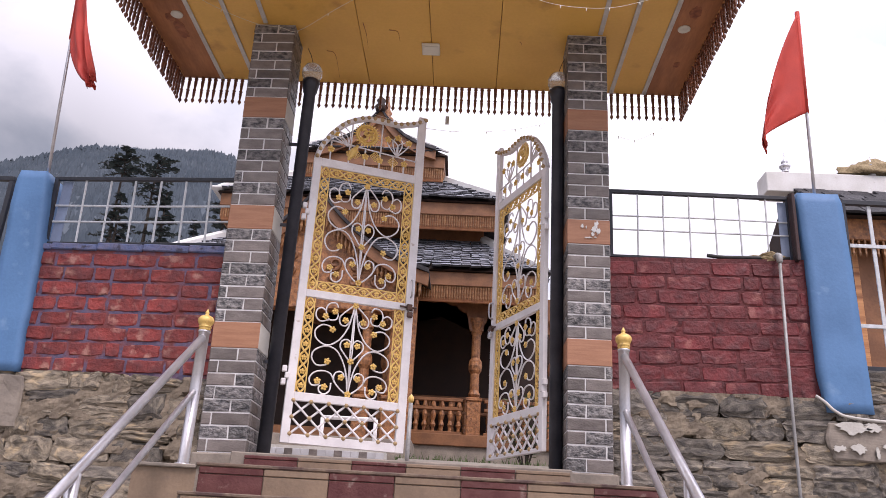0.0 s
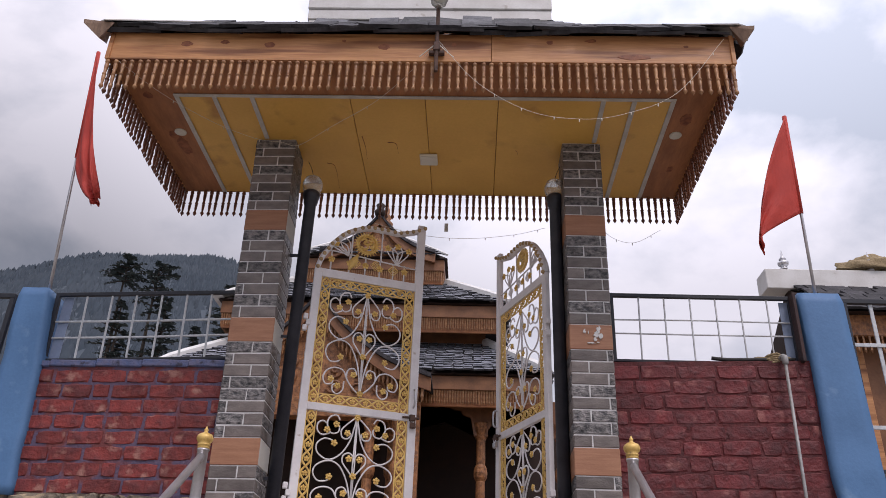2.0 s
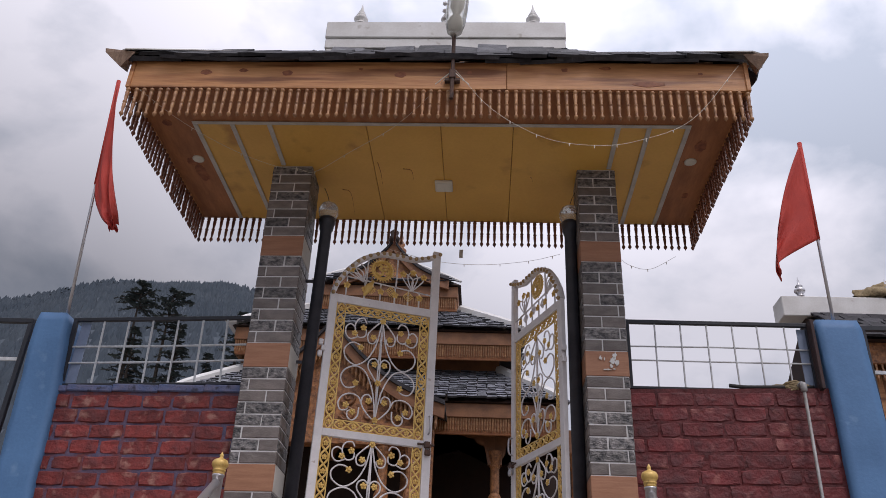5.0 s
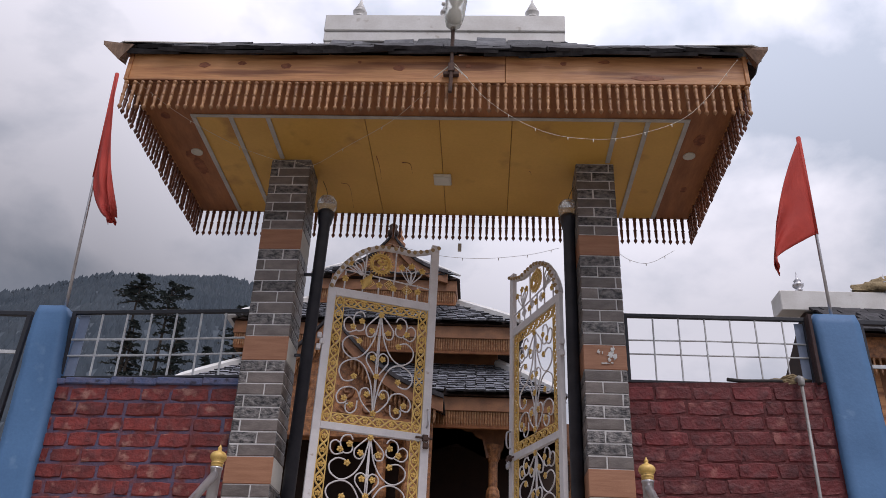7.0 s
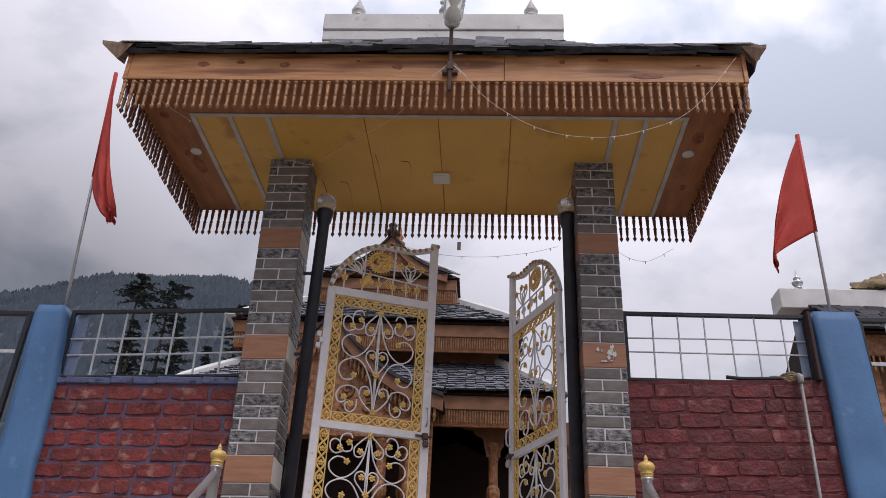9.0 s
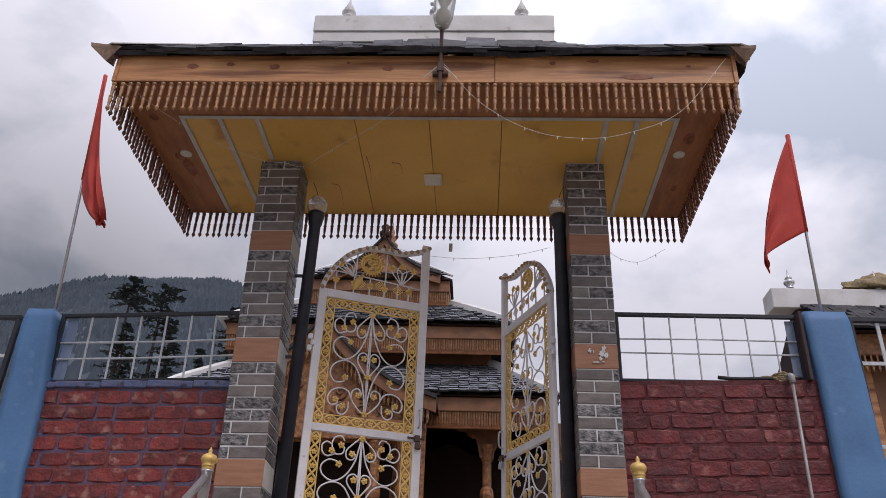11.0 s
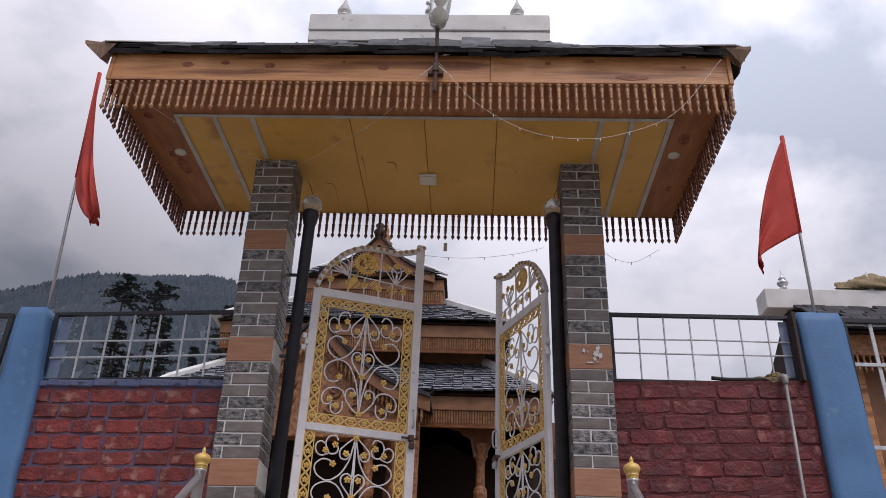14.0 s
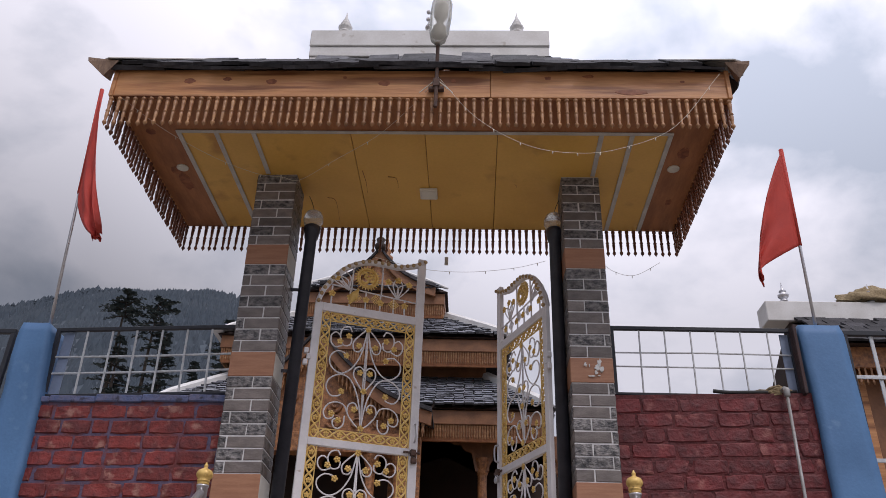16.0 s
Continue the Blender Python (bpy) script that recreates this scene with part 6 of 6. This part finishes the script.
tagged(put("stem", stem, "bark", shrub), kind="stuff")
me = bpy.data.meshes.new("foliage")
me.from_pydata(vs, [], fs)
me.materials.append(M["grass"])
ob = new("foliage", me)
ob.parent = shrub
tagged(ob, "green leaves", kind="stuff")


# ---- far hill and trees ----
AZ = [(-2.5, 120), (-0.664, 192), (-0.548, 202), (-0.438, 206), (-0.38, 204), (-0.332, 200), (-0.27, 194), (-0.1, 125), (0.05, 50), (0.15, 4), (3.0, 0)]


def ridge_height(az):
    for (a, h), (b, g) in zip(AZ, AZ[1:]):
        if a <= az <= b:
            return h + (g - h) * (az - a) / (b - a)
    return 0.0


def hill_z(x, y):
    az = (x - 0.45) / (y + 5.86)
    t = min(1.0, max(0.0, (y - 30) / 370.0))
    base = -2.5 + ridge_height(az) * t ** 1.12
    return base + 5.0 * t * noise.noise(Vector((x * 0.02, y * 0.02, 0))) - (max(0, y - 400) * 0.4)


bm = bmesh.new()
cols, rows = 90, 50
grid = []
for j in range(rows + 1):
    y = 30 + 430 * (j / rows) ** 1.3
    row = []
    for i in range(cols + 1):
        az = -1.6 + 2.2 * i / cols
        x = 0.45 + az * (y + 5.86)
        row.append(bm.verts.new((x, y, hill_z(x, y))))
    grid.append(row)
for j in range(rows):
    for i in range(cols):
        bm.faces.new((grid[j][i], grid[j][i + 1], grid[j + 1][i + 1], grid[j + 1][i]))
tagged(put("hillside", bm, "forest", None, "", True), "mountain slope under cloud, haze painted into its blue green", "hill", kind="structure")

# conifers over the slope, past counting
hr = random.Random(21)
verts, faces = [], []
for k in range(11000):
    az = hr.uniform(-1.0, 0.0)
    y = 60 + 345 * math.sqrt(hr.random())
    if k < 900:
        y = hr.uniform(392, 403)
    x = 0.45 + az * (y + 5.86)
    z = hill_z(x, y)
    h = hr.uniform(3.5, 7) * (0.5 if k < 900 else 0.8)
    w = h * (hr.uniform(0.34, 0.6) if k < 900 else hr.uniform(0.35, 0.55))
    for lo_, hi_, ww in (((0.05, 0.65, 1.0), (0.4, 1.0, 0.6)) if k < 900 else ((-0.5, 0.75, 1.3),)):
        b = len(verts)
        a0 = hr.uniform(0, 6.28)
        for q in range(5):
            a = a0 + q * 1.2566
            e = w * ww * hr.uniform(0.6, 1.15)
            verts.append((x + e * math.cos(a), y + e * math.sin(a), z + h * lo_ + hr.uniform(-0.06, 0.06) * h))
        verts.append((x, y, z + h * hi_))
        faces += [(b + q, b + (q + 1) % 5, b + 5) for q in range(5)]
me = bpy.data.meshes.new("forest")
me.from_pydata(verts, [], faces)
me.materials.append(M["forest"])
tagged(new("forest", me), "dense conifer forest covering the slope, haze painted into its colour", "forest", kind="stuff")


def conifer(x, y, top, crown, width, flat, seed, label):
    """A deodar: tapered trunk, drooping limbs, each with many small needle sprays."""
    r = root("conifer", pose(x, y, hill_z(x, y) - 0.2), label, "tree", "deodars behind the wall")
    base = hill_z(x, y) - 0.2
    h = top - base
    t = random.Random(seed)
    bend = t.uniform(-0.5, 0.5)
    axis = lambda f: Vector((bend * math.sin(f * 2.2), 0.3 * math.sin(f * 3), h * f))
    bm = bmesh.new()
    tube(bm, [axis(k / 10) for k in range(11)], lambda f: 0.28 * (1 - f) + 0.03, 8)
    put("trunk", bm, "bark", r, "dark rough trunk", True)
    vs, fs, wv = [], [], bmesh.new()
    f = 1.0
    while f > crown[0]:
        gap = crown[1] <= f <= crown[2]
        if not gap:
            low = (1 - f) / (1 - crown[0])
            reach = width * (flat if f > 0.93 else 1.0) * (0.28 + 0.95 * low ** 0.7) * t.uniform(0.55, 1.1)
            if flat > 1 and f > crown[2]:
                reach = width * flat * t.uniform(0.4, 1.05) * min(1, 0.35 + (1 - f) * 38)
            for _ in range(t.choice((4, 5, 6))):
                a = t.uniform(0, 6.283)
                c = axis(f)
                tipv = c + Vector((reach * math.cos(a), reach * math.sin(a), reach * t.uniform(-0.32, 0.12)))
                tube(wv, [c, c.lerp(tipv, 0.5) + Vector((0, 0, 0.08 * reach)), tipv], lambda q: 0.035 * (1 - q) + 0.008, 4)
                n = max(4, int(reach * 8))
                for q in range(n):
                    e = 0.25 + 0.75 * q / n
                    p = c.lerp(tipv, e) + Vector((0, 0, 0.08 * reach * 4 * e * (1 - e)))
                    for s in range(3):
                        b = len(vs)
                        d = Vector((t.uniform(-1, 1), t.uniform(-1, 1), t.uniform(-0.35, 0.3))) * (0.3 * (1.15 - 0.5 * e))
                        o = Vector((-d.y, d.x, t.uniform(-0.05, 0.05))) * 0.32
                        vs.extend((p, p + d * 0.55 + o, p + d * 1.15, p + d * 0.5 - o + Vector((0, 0, 0.05))))
                        fs.append((b, b + 1, b + 2, b + 3))
        f -= t.uniform(0.014, 0.024) * (0.55 if flat > 1.1 else 0.95)
    tagged(put("limb", wv, "bark", r), kind="stuff")
    me = bpy.data.meshes.new("foliage")
    me.from_pydata(vs, [], fs)
    me.materials.append(M["needles"])
    ob = new("foliage", me)
    ob.parent = r
    tagged(ob, "dark green needle sprays, greyed by haze in the colour")
    return r


def far(x, z, y=36.0):
    k = (y + 5.86) / 50.86
    return 0.45 + (x - 0.45) * k, -0.56 + (z + 0.56) * k


for tx, tz, crown, width, flat, seed, label in (
        (-23.9, 24.8, (0.92, 0.0, 0.01), 1.25, 1.2, 31, "tall deodar with a flat spreading top and bare stem"),
        (-21.6, 24.3, (0.845, 0.0, 0.01), 1.25, 1.02, 32, "tall ragged deodar with open layered limbs"),
        (-24.2, 21.3, (0.3, 0.0, 0.01), 2.3, 0.5, 33, "dense dark young deodar"),
        (-21.0, 21.6, (0.3, 0.0, 0.01), 2.2, 0.5, 34, "dense dark young deodar"),
        (-18.7, 19.5, (0.3, 0.0, 0.01), 1.2, 0.5, 35, "small dark pointed deodar"),
        (-16.6, 22.6, (0.3, 0.0, 0.01), 2.0, 0.5, 36, "dense dark deodar beside the temple eave"),
        (-11.3, 23.4, (0.35, 0.0, 0.01), 0.9, 0.5, 37, "dark deodar top behind the temple")):
    x, z = far(tx, tz)
    conifer(x, 36.0, z, crown, width, flat, seed, label)

# ---- house on the slope ----
house = root("house", pose(-88.0, 132.0, 36.5), "white hillside house with a red slab roof and roof rail", "house")


def house_box(name, x0, x1, y0, y1, z0, z1, mat, label="", parent=None):
    bm = bmesh.new()
    box(bm, x0, x1, y0, y1, z0, z1, bevel=0.03)
    return put(name, bm, mat, parent or house, label)


house_box("wall", -6, 6, 0, 8, -4, 5.2, "stucco", "whitewashed wall")
house_box("roof_slab", -6.6, 6.6, -0.8, 8.4, 5.2, 5.7, "wood_tile", "red edged roof slab")
for x in (-4.2, -1.4, 1.4, 4.2):
    win = house_box("window", x - 0.6, x + 0.6, -0.06, 0.0, 1.8, 3.6, "temple_dark", "dark window")
    house_box("pane_frame", x - 0.7, x + 0.7, -0.12, -0.065, 1.65, 1.8, "roof_paint", "", win)
    house_box("pillar", x + 0.95, x + 1.25, -0.7, -0.4, -4, 5.2, "stucco")
for z in (6.2, 6.8):
    house_box("roof_rail", -6.4, 6.4, -0.7, -0.62, z, z + 0.1, "mesh_white")
for k in range(13):
    house_box("rail_post", -6.4 + k, -6.3 + k, -0.7, -0.6, 5.7, 6.9, "mesh_white")


# ---- pieces of walls and roofs ----
brick_panel(wall_l, -3.02, -1.43, 0.548, 1.518, 0.168, "red_brick", 8, (0.23, 0.32), 8, 0.015, 0.006, 0.022)
brick_panel(wall_r, 1.5, 3.04, 0.605, 1.668, 0.168, "maroon_brick", 9, (0.26, 0.34), 9, 0.008, 0.0055, 0.032)
rubble(wall_far_l, -4.6, -3.3, -0.5, 0.86, 0.155, warm + grey[:4], (0.06, 0.15), (0.16, 0.5), 12)
rubble(wall_l, -3.35, -1.45, -0.75, 0.545, 0.145, warm + grey[:4], (0.08, 0.19), (0.16, 0.52), 5)
rubble(wall_r, 1.5, 3.3, -0.75, 0.63, 0.145, grey + warm[:3], (0.09, 0.19), (0.2, 0.6), 6)
rubble(wall_far, 3.25, 4.6, -0.5, 0.86, 0.155, grey + warm[:3], (0.08, 0.17), (0.16, 0.5), 7)

for k, (ew, ey, ez, rw, ry, rz) in enumerate(TIERS):
    n = (13, 10, 10)[k]
    near = ((0.9, 3.2), (1.2, 2.2), (9, 9))[k]
    slate_slope(temple, (-ew - 0.05, ey - 0.05, ez + 0.01), (ew + 0.05, ey - 0.05, ez + 0.01), (rw, ry, rz), (-rw, ry, rz), n, 0.175, 50 + k, SMALL, near, -8, 2.2)
    if k == 2:
        continue
    slate_slope(temple, (ew + 0.05, ey - 0.05, ez + 0.01), (ew + 0.05, 2 * DEEP - ey, ez + 0.01), (rw, 2 * DEEP - ry, rz), (rw, ry, rz), n, 0.2, 60 + k, SMALL, (9, 9), -8, 2.2)
    slate_slope(temple, (-ew - 0.05, 2 * DEEP - ey, ez + 0.01), (-ew - 0.05, ey - 0.05, ez + 0.01), (-rw, ry, rz), (-rw, 2 * DEEP - ry, rz), n, 0.2, 80 + k, SMALL, (9, 9), -8, 2.2)
slate_slope(pav, (PX0 - 0.03, 2.8, 3.36), (7.2, 2.8, 3.36), (7.2, 4.05, 4.2), (PX0 - 0.03, 4.05, 4.2), 7, 0.29, 70)
